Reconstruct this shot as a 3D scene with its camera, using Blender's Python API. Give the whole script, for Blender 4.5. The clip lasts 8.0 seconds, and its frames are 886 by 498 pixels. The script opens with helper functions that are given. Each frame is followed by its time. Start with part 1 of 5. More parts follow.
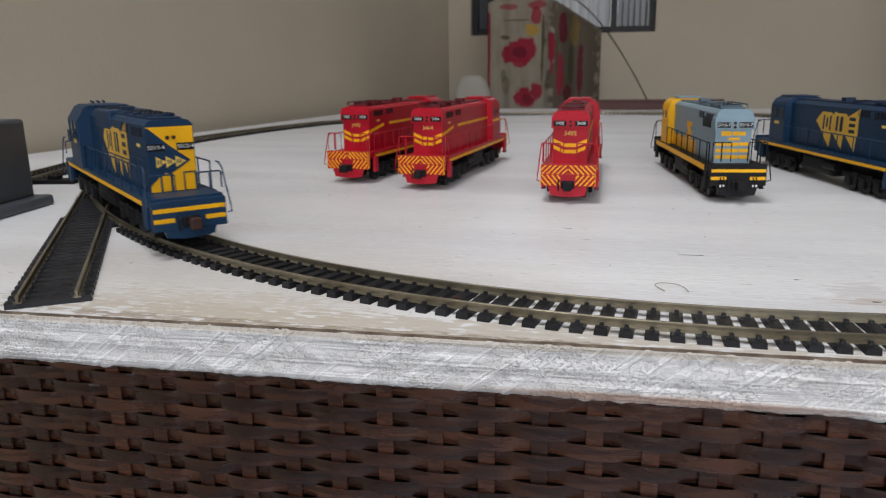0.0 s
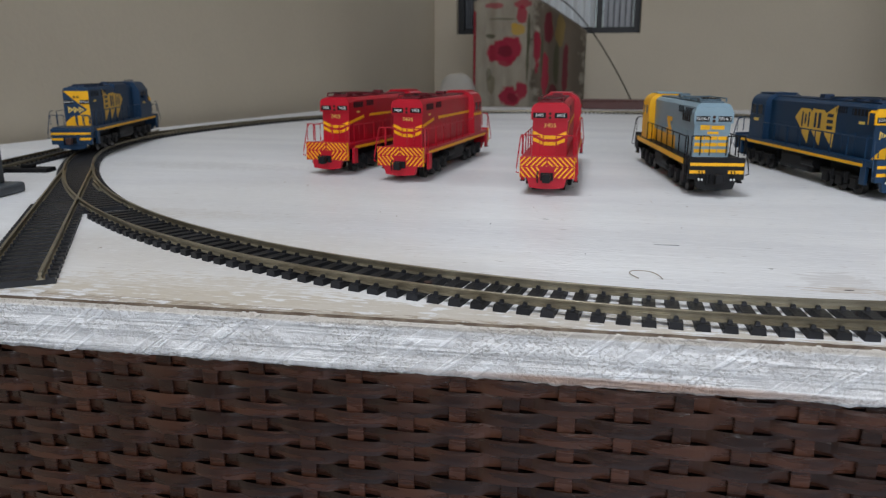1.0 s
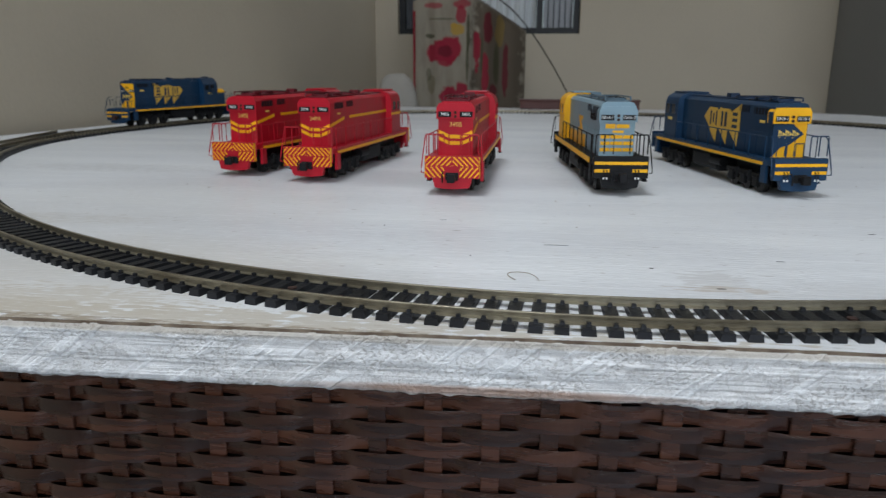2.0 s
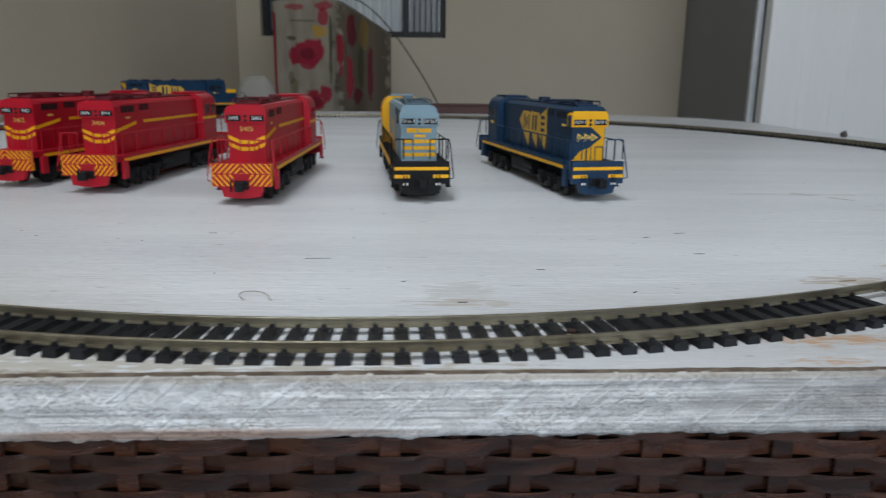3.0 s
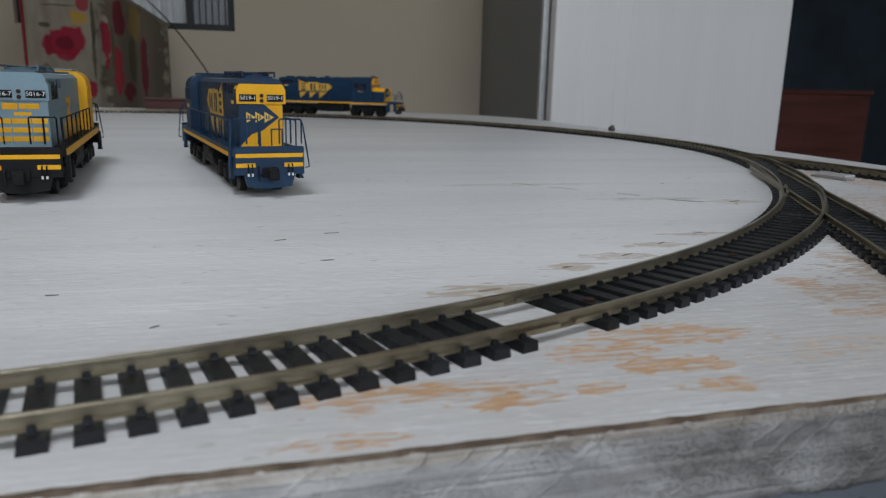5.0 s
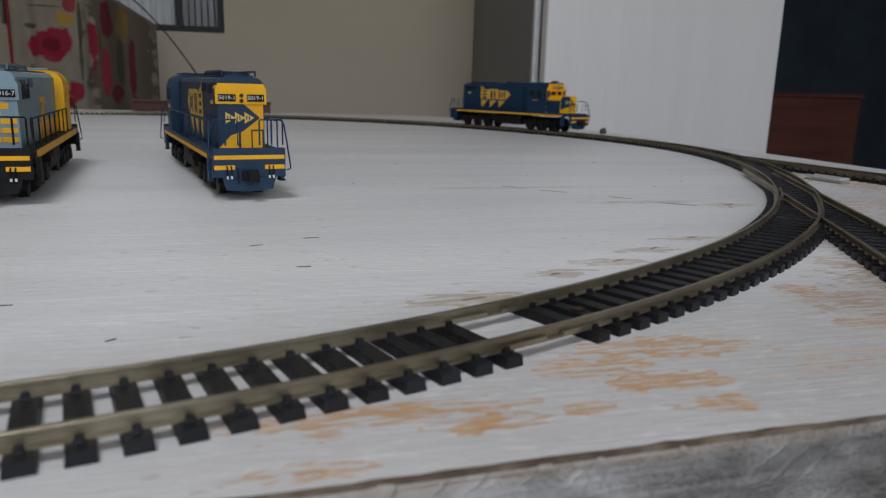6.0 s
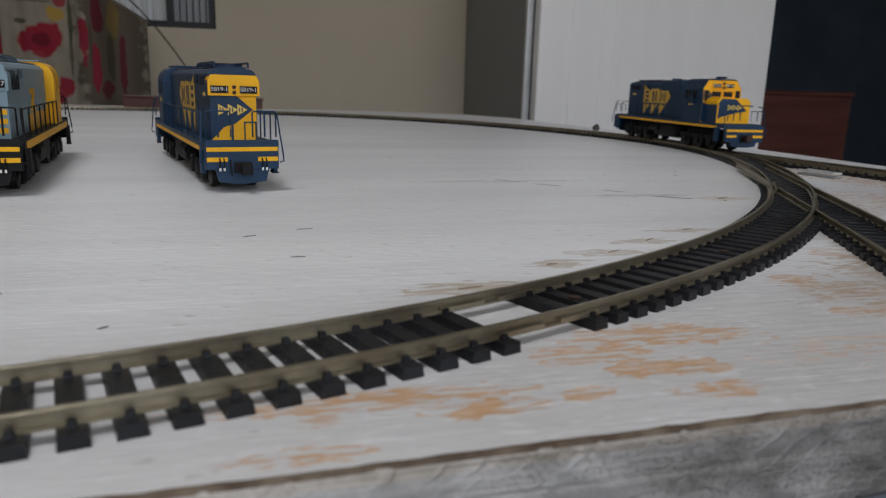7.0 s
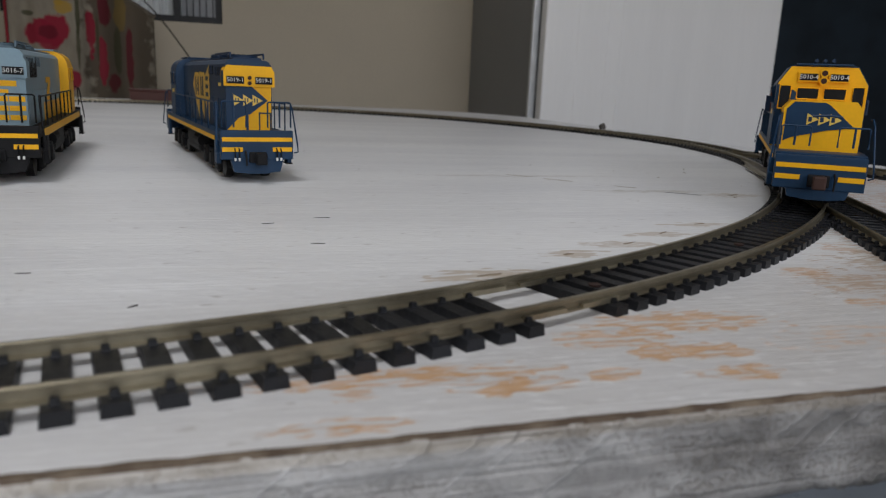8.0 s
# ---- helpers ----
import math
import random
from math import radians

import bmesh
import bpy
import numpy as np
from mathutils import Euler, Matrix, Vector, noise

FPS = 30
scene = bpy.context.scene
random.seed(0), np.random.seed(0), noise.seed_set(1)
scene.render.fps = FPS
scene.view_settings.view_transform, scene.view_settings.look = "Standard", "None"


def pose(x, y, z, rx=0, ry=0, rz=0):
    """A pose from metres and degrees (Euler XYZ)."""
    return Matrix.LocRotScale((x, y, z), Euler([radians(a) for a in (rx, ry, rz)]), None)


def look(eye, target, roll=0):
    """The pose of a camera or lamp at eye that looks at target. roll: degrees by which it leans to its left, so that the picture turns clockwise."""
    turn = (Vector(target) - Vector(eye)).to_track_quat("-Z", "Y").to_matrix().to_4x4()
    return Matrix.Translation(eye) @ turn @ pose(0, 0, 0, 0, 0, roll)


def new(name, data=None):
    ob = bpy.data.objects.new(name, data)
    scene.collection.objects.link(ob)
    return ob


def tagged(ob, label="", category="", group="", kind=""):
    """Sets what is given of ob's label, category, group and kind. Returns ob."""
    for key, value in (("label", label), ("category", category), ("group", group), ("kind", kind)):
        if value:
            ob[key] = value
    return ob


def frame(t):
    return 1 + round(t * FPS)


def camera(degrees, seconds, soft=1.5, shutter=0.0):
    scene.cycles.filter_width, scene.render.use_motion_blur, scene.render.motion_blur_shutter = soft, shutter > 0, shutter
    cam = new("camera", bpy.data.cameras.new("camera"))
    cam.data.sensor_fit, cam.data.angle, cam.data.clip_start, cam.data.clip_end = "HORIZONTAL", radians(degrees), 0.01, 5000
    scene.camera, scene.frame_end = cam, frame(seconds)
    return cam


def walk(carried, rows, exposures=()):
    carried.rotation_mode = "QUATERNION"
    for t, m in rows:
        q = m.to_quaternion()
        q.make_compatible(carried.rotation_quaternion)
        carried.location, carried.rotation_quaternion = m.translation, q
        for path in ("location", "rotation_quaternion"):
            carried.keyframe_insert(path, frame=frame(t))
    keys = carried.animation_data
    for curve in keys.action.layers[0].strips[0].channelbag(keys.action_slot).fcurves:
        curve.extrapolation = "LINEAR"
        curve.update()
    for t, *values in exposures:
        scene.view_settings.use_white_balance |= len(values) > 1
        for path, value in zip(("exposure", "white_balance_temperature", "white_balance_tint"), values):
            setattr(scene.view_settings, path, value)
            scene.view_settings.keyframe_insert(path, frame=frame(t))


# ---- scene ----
# Lengths below are in centimetres; the table's top is z = 0 and stands TOP metres over the floor.
TOP = 0.75
CM = 0.01
cam = camera(63.2, 8.0, soft=1.15, shutter=0.2)
# A small aperture, focused on the near half of the board.
cam.data.dof.use_dof, cam.data.dof.focus_distance, cam.data.dof.aperture_fstop = True, 0.25, 30
PATH = [
    (0, (1.132, -0.614, 7.330), (-3.205, 18.311, 2.528), -0.72),
    (0.5, (1.117, -0.619, 6.920), (-3.106, 18.335, 2.134), -0.05),
    (1, (1.509, -0.370, 6.763), (-2.437, 18.642, 1.973), 0.06),
    (2.3, (4.992, 1.471, 6.623), (2.951, 20.800, 1.909), 0.48),
    (2.5, (5.723, 1.853, 6.686), (4.215, 21.252, 2.059), 0.67),
    (3, (8.788, 3.192, 6.552), (9.089, 22.642, 1.904), 0.64),
    (3.5, (12.231, 5.236, 6.083), (14.573, 24.572, 1.539), 1.41),
    (4, (14.552, 7.076, 5.710), (18.063, 26.244, 1.206), 1.10),
    (4.5, (16.237, 8.532, 5.369), (20.373, 27.599, 0.971), 0.50),
    (4.7, (16.840, 9.196, 5.087), (21.418, 28.149, 0.631), 1.21),
    (6, (17.922, 10.857, 4.806), (22.922, 29.728, 0.462), 1.51),
    (6.5, (17.896, 10.859, 4.705), (23.044, 29.686, 0.342), 1.48),
    (7, (17.862, 10.952, 4.565), (23.070, 29.756, 0.174), 1.68),
    (7.5, (17.684, 10.846, 4.397), (22.970, 29.630, 0.014), 2.13),
    (8, (17.358, 10.806, 4.326), (22.535, 29.611, -0.097), 2.44),
]


def spot(p):
    """A place over the table in centimetres, as metres in the room."""
    return (p[0] * CM, p[1] * CM, TOP + p[2] * CM)


walk(cam, [(t, look(spot(eye), spot(target), roll)) for t, eye, target, roll in PATH],
     exposures=[(0.0, 0.08, 6720, 16), (1.0, 0.03, 6400, 14), (2.5, -0.10, 6200, 10), (4.5, -0.32, 6300, 11), (6.5, -0.42, 6600, 15), (8.0, -0.40, 6680, 15)])

# ---- light: overcast day through the far window and two added openings ----
world = bpy.data.worlds.new("sky")
scene.world = world
world.use_nodes = True
sky = world.node_tree.nodes.new("ShaderNodeTexSky")
sky.sky_type, sky.sun_disc = "NISHITA", False
sky.sun_elevation, sky.sun_rotation = radians(48), radians(200)
world.node_tree.links.new(sky.outputs[0], world.node_tree.nodes["Background"].inputs[0])
world.node_tree.nodes["Background"].inputs[1].default_value = 0.10


def lamp(name, kind, m, energy, color, size=(1, 1)):
    data = bpy.data.lights.new(name, kind)
    data.energy, data.color = energy, color
    if kind == "AREA":
        data.shape, data.size, data.size_y = "RECTANGLE", size[0], size[1]
    ob = new(name, data)
    ob.matrix_world = m
    return ob


sun = lamp("sun", "SUN", look((0, 0, 4), (0.5, 0.3, 0)), 0.5, (1.0, 0.96, 0.9))
sun.data.angle = radians(20)
# Added lamps: unseen wide opening behind the camera and overhead. Seen: small far-wall window.
front_light = lamp("unseen_front_daylight", "AREA", look(spot((85, -150, 80)), spot((100, 150, 0))), 13.5, (0.90, 0.95, 1.0), (2.2, 1.2))
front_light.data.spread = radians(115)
overhead_fill = lamp("added_overhead_fill", "AREA", look(spot((-24, -15, 179)), spot((0, 10, 0))), 5.9, (0.88, 0.95, 1.0), (0.58, 0.58))
# A narrow spread keeps this added lamp's light off the far corner.
overhead_fill.data.spread = radians(100)
lamp("daylight_far_window", "AREA", look(spot((-12, 199, 50)), spot((-3, 60, 0))), 0.5, (0.92, 0.97, 1.0), (0.4, 0.6))


# ---- materials ----
def material(name, color, rough=0.5, metal=0.0, vary=0.12, scale=60, fine=600, bump=0.0, coat=0.0, stretch=(1, 1, 1), second=None, rand=0.0, gloss=0.35):
    """A surface with two scales of variation in colour and roughness and a fine relief; scales are per metre."""
    m = bpy.data.materials.new(name)
    m.use_nodes = True
    nt = m.node_tree
    n, link = nt.nodes, nt.links.new
    b = n["Principled BSDF"]
    b.inputs["Metallic"].default_value = metal
    b.inputs["Coat Weight"].default_value = coat
    b.inputs["Specular IOR Level"].default_value = gloss
    tc, mp = n.new("ShaderNodeTexCoord"), n.new("ShaderNodeMapping")
    mp.inputs["Scale"].default_value = stretch
    link(tc.outputs["Object"], mp.inputs[0])
    big, small = n.new("ShaderNodeTexNoise"), n.new("ShaderNodeTexNoise")
    big.inputs["Scale"].default_value, small.inputs["Scale"].default_value = scale, fine
    big.inputs["Detail"].default_value, small.inputs["Detail"].default_value = 5, 4
    link(mp.outputs[0], big.inputs["Vector"])
    link(mp.outputs[0], small.inputs["Vector"])
    dark = second or tuple(c * (1 - 2 * vary) for c in color)
    mix = n.new("ShaderNodeMix")
    mix.data_type = "RGBA"
    mix.inputs[6].default_value, mix.inputs[7].default_value = (*dark, 1), (*color, 1)
    ramp = n.new("ShaderNodeMapRange")
    ramp.inputs[1].default_value, ramp.inputs[2].default_value = 0.32, 0.62
    link(big.outputs[0], ramp.inputs[0])
    link(ramp.outputs[0], mix.inputs[0])
    hsv = n.new("ShaderNodeHueSaturation")
    val = n.new("ShaderNodeMapRange")
    val.inputs[3].default_value, val.inputs[4].default_value = 1 - vary, 1 + vary
    link(small.outputs[0], val.inputs[0])
    last = val.outputs[0]
    if rand:
        info, per = n.new("ShaderNodeObjectInfo"), n.new("ShaderNodeMapRange")
        per.inputs[3].default_value, per.inputs[4].default_value = 1 - rand, 1 + rand
        link(info.outputs["Random"], per.inputs[0])
        mul = n.new("ShaderNodeMath")
        mul.operation = "MULTIPLY"
        link(last, mul.inputs[0])
        link(per.outputs[0], mul.inputs[1])
        last = mul.outputs[0]
    link(last, hsv.inputs["Value"])
    link(mix.outputs[2], hsv.inputs["Color"])
    link(hsv.outputs[0], b.inputs["Base Color"])
    rr = n.new("ShaderNodeMapRange")
    rr.inputs[3].default_value, rr.inputs[4].default_value = max(0.03, rough - 0.1), min(1, rough + 0.1)
    link(big.outputs[0], rr.inputs[0])
    link(rr.outputs[0], b.inputs["Roughness"])
    if bump:
        bp = n.new("ShaderNodeBump")
        bp.inputs["Strength"].default_value, bp.inputs["Distance"].default_value = 1.0, bump
        link(small.outputs[0], bp.inputs["Height"])
        link(bp.outputs[0], b.inputs["Normal"])
    return m


def blobs(m, spots, wobble=0.35, freq=30, axes=(0, 1), soft=0.25, fibre=0.0):
    """Lay stains, print and painted shade with shapes of their own over a material: (u, v, half width, half height,
    colour, strength, streak) in metres of the object's axes.
    """
    n, link = m.node_tree.nodes, m.node_tree.links.new
    b = n["Principled BSDF"]
    source = b.inputs["Base Color"].links[0].from_socket
    tc, sep = n.new("ShaderNodeTexCoord"), n.new("ShaderNodeSeparateXYZ")
    link(tc.outputs["Object"], sep.inputs[0])
    noise_tex = n.new("ShaderNodeTexNoise")
    noise_tex.inputs["Scale"].default_value, noise_tex.inputs["Detail"].default_value = freq, 6
    link(tc.outputs["Object"], noise_tex.inputs["Vector"])
    streaks = n.new("ShaderNodeTexNoise")
    streaks.inputs["Scale"].default_value, streaks.inputs["Detail"].default_value = 1.0, 5
    mp = n.new("ShaderNodeMapping")
    mp.inputs["Scale"].default_value = (95, 560, 60)
    link(tc.outputs["Object"], mp.inputs[0])
    link(mp.outputs[0], streaks.inputs["Vector"])

    def math_node(op, a, c):
        k = n.new("ShaderNodeMath")
        k.operation = op
        for slot, v in zip(k.inputs, (a, c)):
            if isinstance(v, (int, float)):
                slot.default_value = v
            else:
                link(v, slot)
        return k.outputs[0]

    for u, v, ru, rv, color, strength, streak in spots:
        du = math_node("DIVIDE", math_node("SUBTRACT", sep.outputs[axes[0]], u), ru)
        dv = math_node("DIVIDE", math_node("SUBTRACT", sep.outputs[axes[1]], v), rv)
        d = math_node("ADD", math_node("MULTIPLY", du, du), math_node("MULTIPLY", dv, dv))
        d = math_node("ADD", d, math_node("MULTIPLY", math_node("SUBTRACT", noise_tex.outputs[0], 0.5), wobble * 6))
        if fibre:
            d = math_node("ADD", d, math_node("MULTIPLY", math_node("SUBTRACT", streaks.outputs[0], 0.5), fibre))
        edge = n.new("ShaderNodeMapRange")
        edge.inputs[1].default_value, edge.inputs[2].default_value = 1 + soft, 1 - soft
        link(d, edge.inputs[0])
        mask = edge.outputs[0]
        if streak:
            s = n.new("ShaderNodeMapRange")
            s.inputs[1].default_value, s.inputs[2].default_value = streak - 0.03, streak + 0.025
            link(streaks.outputs[0], s.inputs[0])
            mask = math_node("MULTIPLY", mask, s.outputs[0])
        mix = n.new("ShaderNodeMix")
        mix.data_type = "RGBA"
        link(math_node("MULTIPLY", mask, strength), mix.inputs[0])
        link(source, mix.inputs[6])
        mix.inputs[7].default_value = (*color, 1)
        source = mix.outputs[2]
    link(source, b.inputs["Base Color"])
    return m


BOARD = material("white_painted_board", (0.78, 0.78, 0.77), 0.42, vary=0.09, scale=11, fine=520, bump=0.00022, stretch=(0.3, 1.7, 1), second=(0.66, 0.66, 0.665))


def brushed(m):
    """Fine long brush lines in the paint, light ridges and dark scratches, with their relief."""
    n, link = m.node_tree.nodes, m.node_tree.links.new
    b = n["Principled BSDF"]
    source = b.inputs["Base Color"].links[0].from_socket
    tc = n.new("ShaderNodeTexCoord")
    heights = []
    for scale, low, high, color, strength, turn in (((14, 1500, 1), 0.56, 0.66, (0.93, 0.93, 0.93), 0.5, 2), ((26, 1100, 1), 0.63, 0.71, (0.40, 0.39, 0.385), 0.32, -3), ((160, 420, 1), 0.66, 0.72, (0.34, 0.31, 0.27), 0.6, 0)):
        mp, tex, ramp, mix = n.new("ShaderNodeMapping"), n.new("ShaderNodeTexNoise"), n.new("ShaderNodeMapRange"), n.new("ShaderNodeMix")
        mp.inputs["Scale"].default_value, mp.inputs["Rotation"].default_value = scale, (0, 0, radians(turn))
        tex.inputs["Scale"].default_value, tex.inputs["Detail"].default_value = 1.0, 3
        link(tc.outputs["Object"], mp.inputs[0])
        link(mp.outputs[0], tex.inputs["Vector"])
        ramp.inputs[1].default_value, ramp.inputs[2].default_value, ramp.inputs[4].default_value = low, high, strength
        link(tex.outputs[0], ramp.inputs[0])
        mix.data_type = "RGBA"
        link(ramp.outputs[0], mix.inputs[0])
        link(source, mix.inputs[6])
        mix.inputs[7].default_value = (*color, 1)
        source = mix.outputs[2]
        heights.append(tex.outputs[0])
    link(source, b.inputs["Base Color"])
    add, bp = n.new("ShaderNodeMath"), n.new("ShaderNodeBump")
    link(heights[0], add.inputs[0])
    link(heights[2], add.inputs[1])
    bp.inputs["Strength"].default_value, bp.inputs["Distance"].default_value = 0.7, 0.0003
    link(add.outputs[0], bp.inputs["Height"])
    link(bp.outputs[0], b.inputs["Normal"])
    return m


brushed(BOARD)
BARE = (0.55, 0.30, 0.125)
TAN = (0.50, 0.42, 0.33)
# Soft patches: tan dirt at left; the wide front-right one is painted shade.
blobs(BOARD, [(-0.12, 0.235, 0.10, 0.04, (0.52, 0.47, 0.40), 0.55, 0.0), (-0.16, 0.34, 0.09, 0.09, (0.55, 0.53, 0.50), 0.45, 0.0), (0.34, 0.215, 0.2, 0.045, (0.48, 0.46, 0.44), 0.7, 0.0), (-0.05, 0.46, 0.09, 0.03, (0.62, 0.61, 0.60), 0.6, 0.0)], wobble=0.22, freq=38, soft=0.9)
blobs(BOARD, [
    (0.228, 0.264, 0.014, 0.005, TAN, 0.85, 0), (0.259, 0.284, 0.008, 0.004, TAN, 0.8, 0), (0.281, 0.294, 0.012, 0.004, TAN, 0.7, 0.42), (0.300, 0.307, 0.011, 0.003, TAN, 0.7, 0),
    (0.324, 0.322, 0.012, 0.003, TAN, 0.7, 0), (0.387, 0.388, 0.014, 0.006, TAN, 0.7, 0.42), (0.352, 0.400, 0.03, 0.004, (0.40, 0.36, 0.30), 0.6, 0.45), (0.308, 0.452, 0.05, 0.004, (0.42, 0.38, 0.33), 0.55, 0.47),
    (0.097, 0.247, 0.010, 0.012, (0.58, 0.56, 0.54), 0.6, 0), (0.098, 0.237, 0.014, 0.003, TAN, 0.55, 0), (0.165, 0.234, 0.02, 0.004, TAN, 0.35, 0.45),
    (0.195, 0.208, 0.024, 0.0035, BARE, 0.85, 0.46), (0.212, 0.202, 0.009, 0.0028, BARE, 0.85, 0.44), (0.237, 0.219, 0.014, 0.005, BARE, 0.85, 0.48), (0.255, 0.226, 0.022, 0.0065, BARE, 0.85, 0.47),
    (0.248, 0.211, 0.013, 0.0035, BARE, 0.85, 0.45), (0.250, 0.201, 0.008, 0.003, BARE, 0.85, 0.47), (0.229, 0.204, 0.006, 0.0025, BARE, 0.85, 0.47), (0.185, 0.193, 0.009, 0.0025, BARE, 0.85, 0.47), (0.187, 0.203, 0.004, 0.003, BARE, 0.6, 0.47),
    (0.312, 0.257, 0.006, 0.006, BARE, 0.7, 0.44), (0.349, 0.284, 0.010, 0.007, BARE, 0.6, 0.47), (0.325, 0.246, 0.022, 0.012, (0.42, 0.27, 0.15), 0.85, 0.49), (0.348, 0.266, 0.022, 0.014, (0.42, 0.29, 0.17), 0.85, 0.49), (0.293, 0.213, 0.03, 0.008, BARE, 0.6, 0.53), (0.311, 0.231, 0.010, 0.004, BARE, 0.8, 0.47), (0.372, 0.30, 0.016, 0.016, (0.44, 0.27, 0.15), 0.8, 0.50),
    (0.46, 0.36, 0.05, 0.06, (0.48, 0.28, 0.15), 0.8, 0.51), (0.525, 0.47, 0.032, 0.08, (0.48, 0.27, 0.14), 0.85, 0.48),
    (-0.05, 0.188, 0.13, 0.008, (0.50, 0.44, 0.35), 0.75, 0.0), (-0.11, 0.196, 0.05, 0.014, (0.52, 0.46, 0.37), 0.6, 0.40), (0.0, 0.182, 0.20, 0.0028, (0.3, 0.24, 0.17), 0.8, 0.44),
    (-0.26, 0.48, 0.08, 0.02, (0.55, 0.54, 0.52), 0.6, 0.47), (-0.18, 0.31, 0.05, 0.012, (0.48, 0.44, 0.38), 0.5, 0.48),
    (0.15, 0.45, 0.5, 0.35, (0.86, 0.86, 0.86), 0.3, 0.55), (0.12, 0.42, 0.5, 0.30, (0.50, 0.49, 0.48), 0.35, 0.64), (0.10, 0.66, 0.25, 0.05, (0.62, 0.62, 0.61), 0.5, 0.46), 
], wobble=0.75, freq=190, soft=0.2, fibre=6.5)


def sawn_edge(m):
    """Slanting saw marks, ply layers and pits under thick brushed paint."""
    n, link = m.node_tree.nodes, m.node_tree.links.new
    b = n["Principled BSDF"]
    source = b.inputs["Base Color"].links[0].from_socket
    tc = n.new("ShaderNodeTexCoord")

    def grain(scale, turn, detail, low, high):
        mp, tex, ramp = n.new("ShaderNodeMapping"), n.new("ShaderNodeTexNoise"), n.new("ShaderNodeMapRange")
        mp.vector_type = "TEXTURE"
        mp.inputs["Rotation"].default_value = (0, radians(turn), 0)
        mp.inputs["Scale"].default_value = tuple(1 / c for c in scale)
        tex.inputs["Scale"].default_value, tex.inputs["Detail"].default_value = 1.0, detail
        link(tc.outputs["Object"], mp.inputs[0])
        link(mp.outputs[0], tex.inputs["Vector"])
        ramp.inputs[1].default_value, ramp.inputs[2].default_value = low, high
        link(tex.outputs[0], ramp.inputs[0])
        return ramp.outputs[0]

    def math_node(op, a, c):
        k = n.new("ShaderNodeMath")
        k.operation = op
        for slot, v in zip(k.inputs, (a, c)):
            if isinstance(v, (int, float)):
                slot.default_value = v
            else:
                link(v, slot)
        return k.outputs[0]

    saw = grain((38, 20, 520), -38, 2, 0.56, 0.66)
    layers = grain((9, 9, 420), 0, 3, 0.40, 0.60)
    pits = grain((1050, 500, 1300), 0, 3, 0.36, 0.52)
    where = grain((45, 30, 160), 0, 2, 0.38, 0.62)
    pits = math_node("MAXIMUM", pits, math_node("MULTIPLY", where, 0.8))
    tone = math_node("MULTIPLY", math_node("ADD", math_node("MULTIPLY", layers, 0.16), 0.80), math_node("ADD", math_node("MULTIPLY", pits, 0.55), 0.45))
    tone = math_node("ADD", tone, math_node("MULTIPLY", saw, 0.30))
    mix = n.new("ShaderNodeMix")
    mix.data_type = "RGBA"
    link(math_node("MINIMUM", tone, 1.0), mix.inputs[0])
    mix.inputs[6].default_value = (0.40, 0.36, 0.32, 1)
    link(source, mix.inputs[7])
    link(mix.outputs[2], b.inputs["Base Color"])
    bp = n.new("ShaderNodeBump")
    bp.inputs["Strength"].default_value, bp.inputs["Distance"].default_value = 0.8, 0.0005
    link(math_node("ADD", math_node("MULTIPLY", saw, 0.7), math_node("ADD", math_node("MULTIPLY", pits, 0.6), layers)), bp.inputs["Height"])
    link(bp.outputs[0], b.inputs["Normal"])
    return m


EDGE = sawn_edge(material("white_edge_painted_shade", (0.93, 0.93, 0.915), 0.6, vary=0.06, scale=60, fine=1500, second=(0.86, 0.85, 0.83)))
# First patch puts shade, with bare grey-brown ply, into the right part's colour.
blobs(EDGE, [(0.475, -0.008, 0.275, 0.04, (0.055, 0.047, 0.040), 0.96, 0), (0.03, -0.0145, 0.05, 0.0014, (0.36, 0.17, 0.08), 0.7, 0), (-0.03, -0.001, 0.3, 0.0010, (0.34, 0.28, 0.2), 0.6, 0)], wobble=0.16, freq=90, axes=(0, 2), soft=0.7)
RAW = material("rubbed_board_rim", (0.09, 0.062, 0.042), 0.8, vary=0.25, scale=160, fine=700, bump=0.0004, second=(0.20, 0.155, 0.11))
RAIL = material("nickel_brass_rail", (0.33, 0.295, 0.215), 0.38, metal=0.8, vary=0.18, scale=60, fine=600, second=(0.21, 0.18, 0.125))
SLEEPER = material("black_plastic_sleeper", (0.012, 0.013, 0.016), 0.5, vary=0.25, scale=60, fine=900, bump=0.0002, rand=0.4)
JOINER = material("bright_rail_joiner", (0.42, 0.38, 0.28), 0.33, metal=0.9, vary=0.15)
RUST = material("rust_brown_screw", (0.05, 0.024, 0.018), 0.6, vary=0.2)
BLUE = material("navy_blue_paint", (0.004, 0.033, 0.082), 0.48, vary=0.10, scale=50, fine=900, coat=0.0, bump=0.00004)
BLUE_DARK = material("dark_navy_roof", (0.010, 0.030, 0.070), 0.5, vary=0.18, scale=70, fine=900)
YELLOW = material("golden_yellow_paint", (0.92, 0.46, 0.002), 0.5, vary=0.07, scale=60, fine=900, coat=0.0)
RED = material("crimson_red_paint", (0.46, 0.004, 0.018), 0.48, vary=0.10, scale=50, fine=900, coat=0.05, bump=0.00004)
RED_DARK = material("dark_red_roof", (0.13, 0.008, 0.014), 0.55, vary=0.2, scale=70, fine=900)
GREY = material("pale_blue_grey_paint", (0.225, 0.33, 0.385), 0.45, vary=0.08, scale=50, fine=900, coat=0.0)
GREY_DARK = material("dull_grey_roof", (0.10, 0.15, 0.18), 0.5, vary=0.15, scale=70, fine=900)
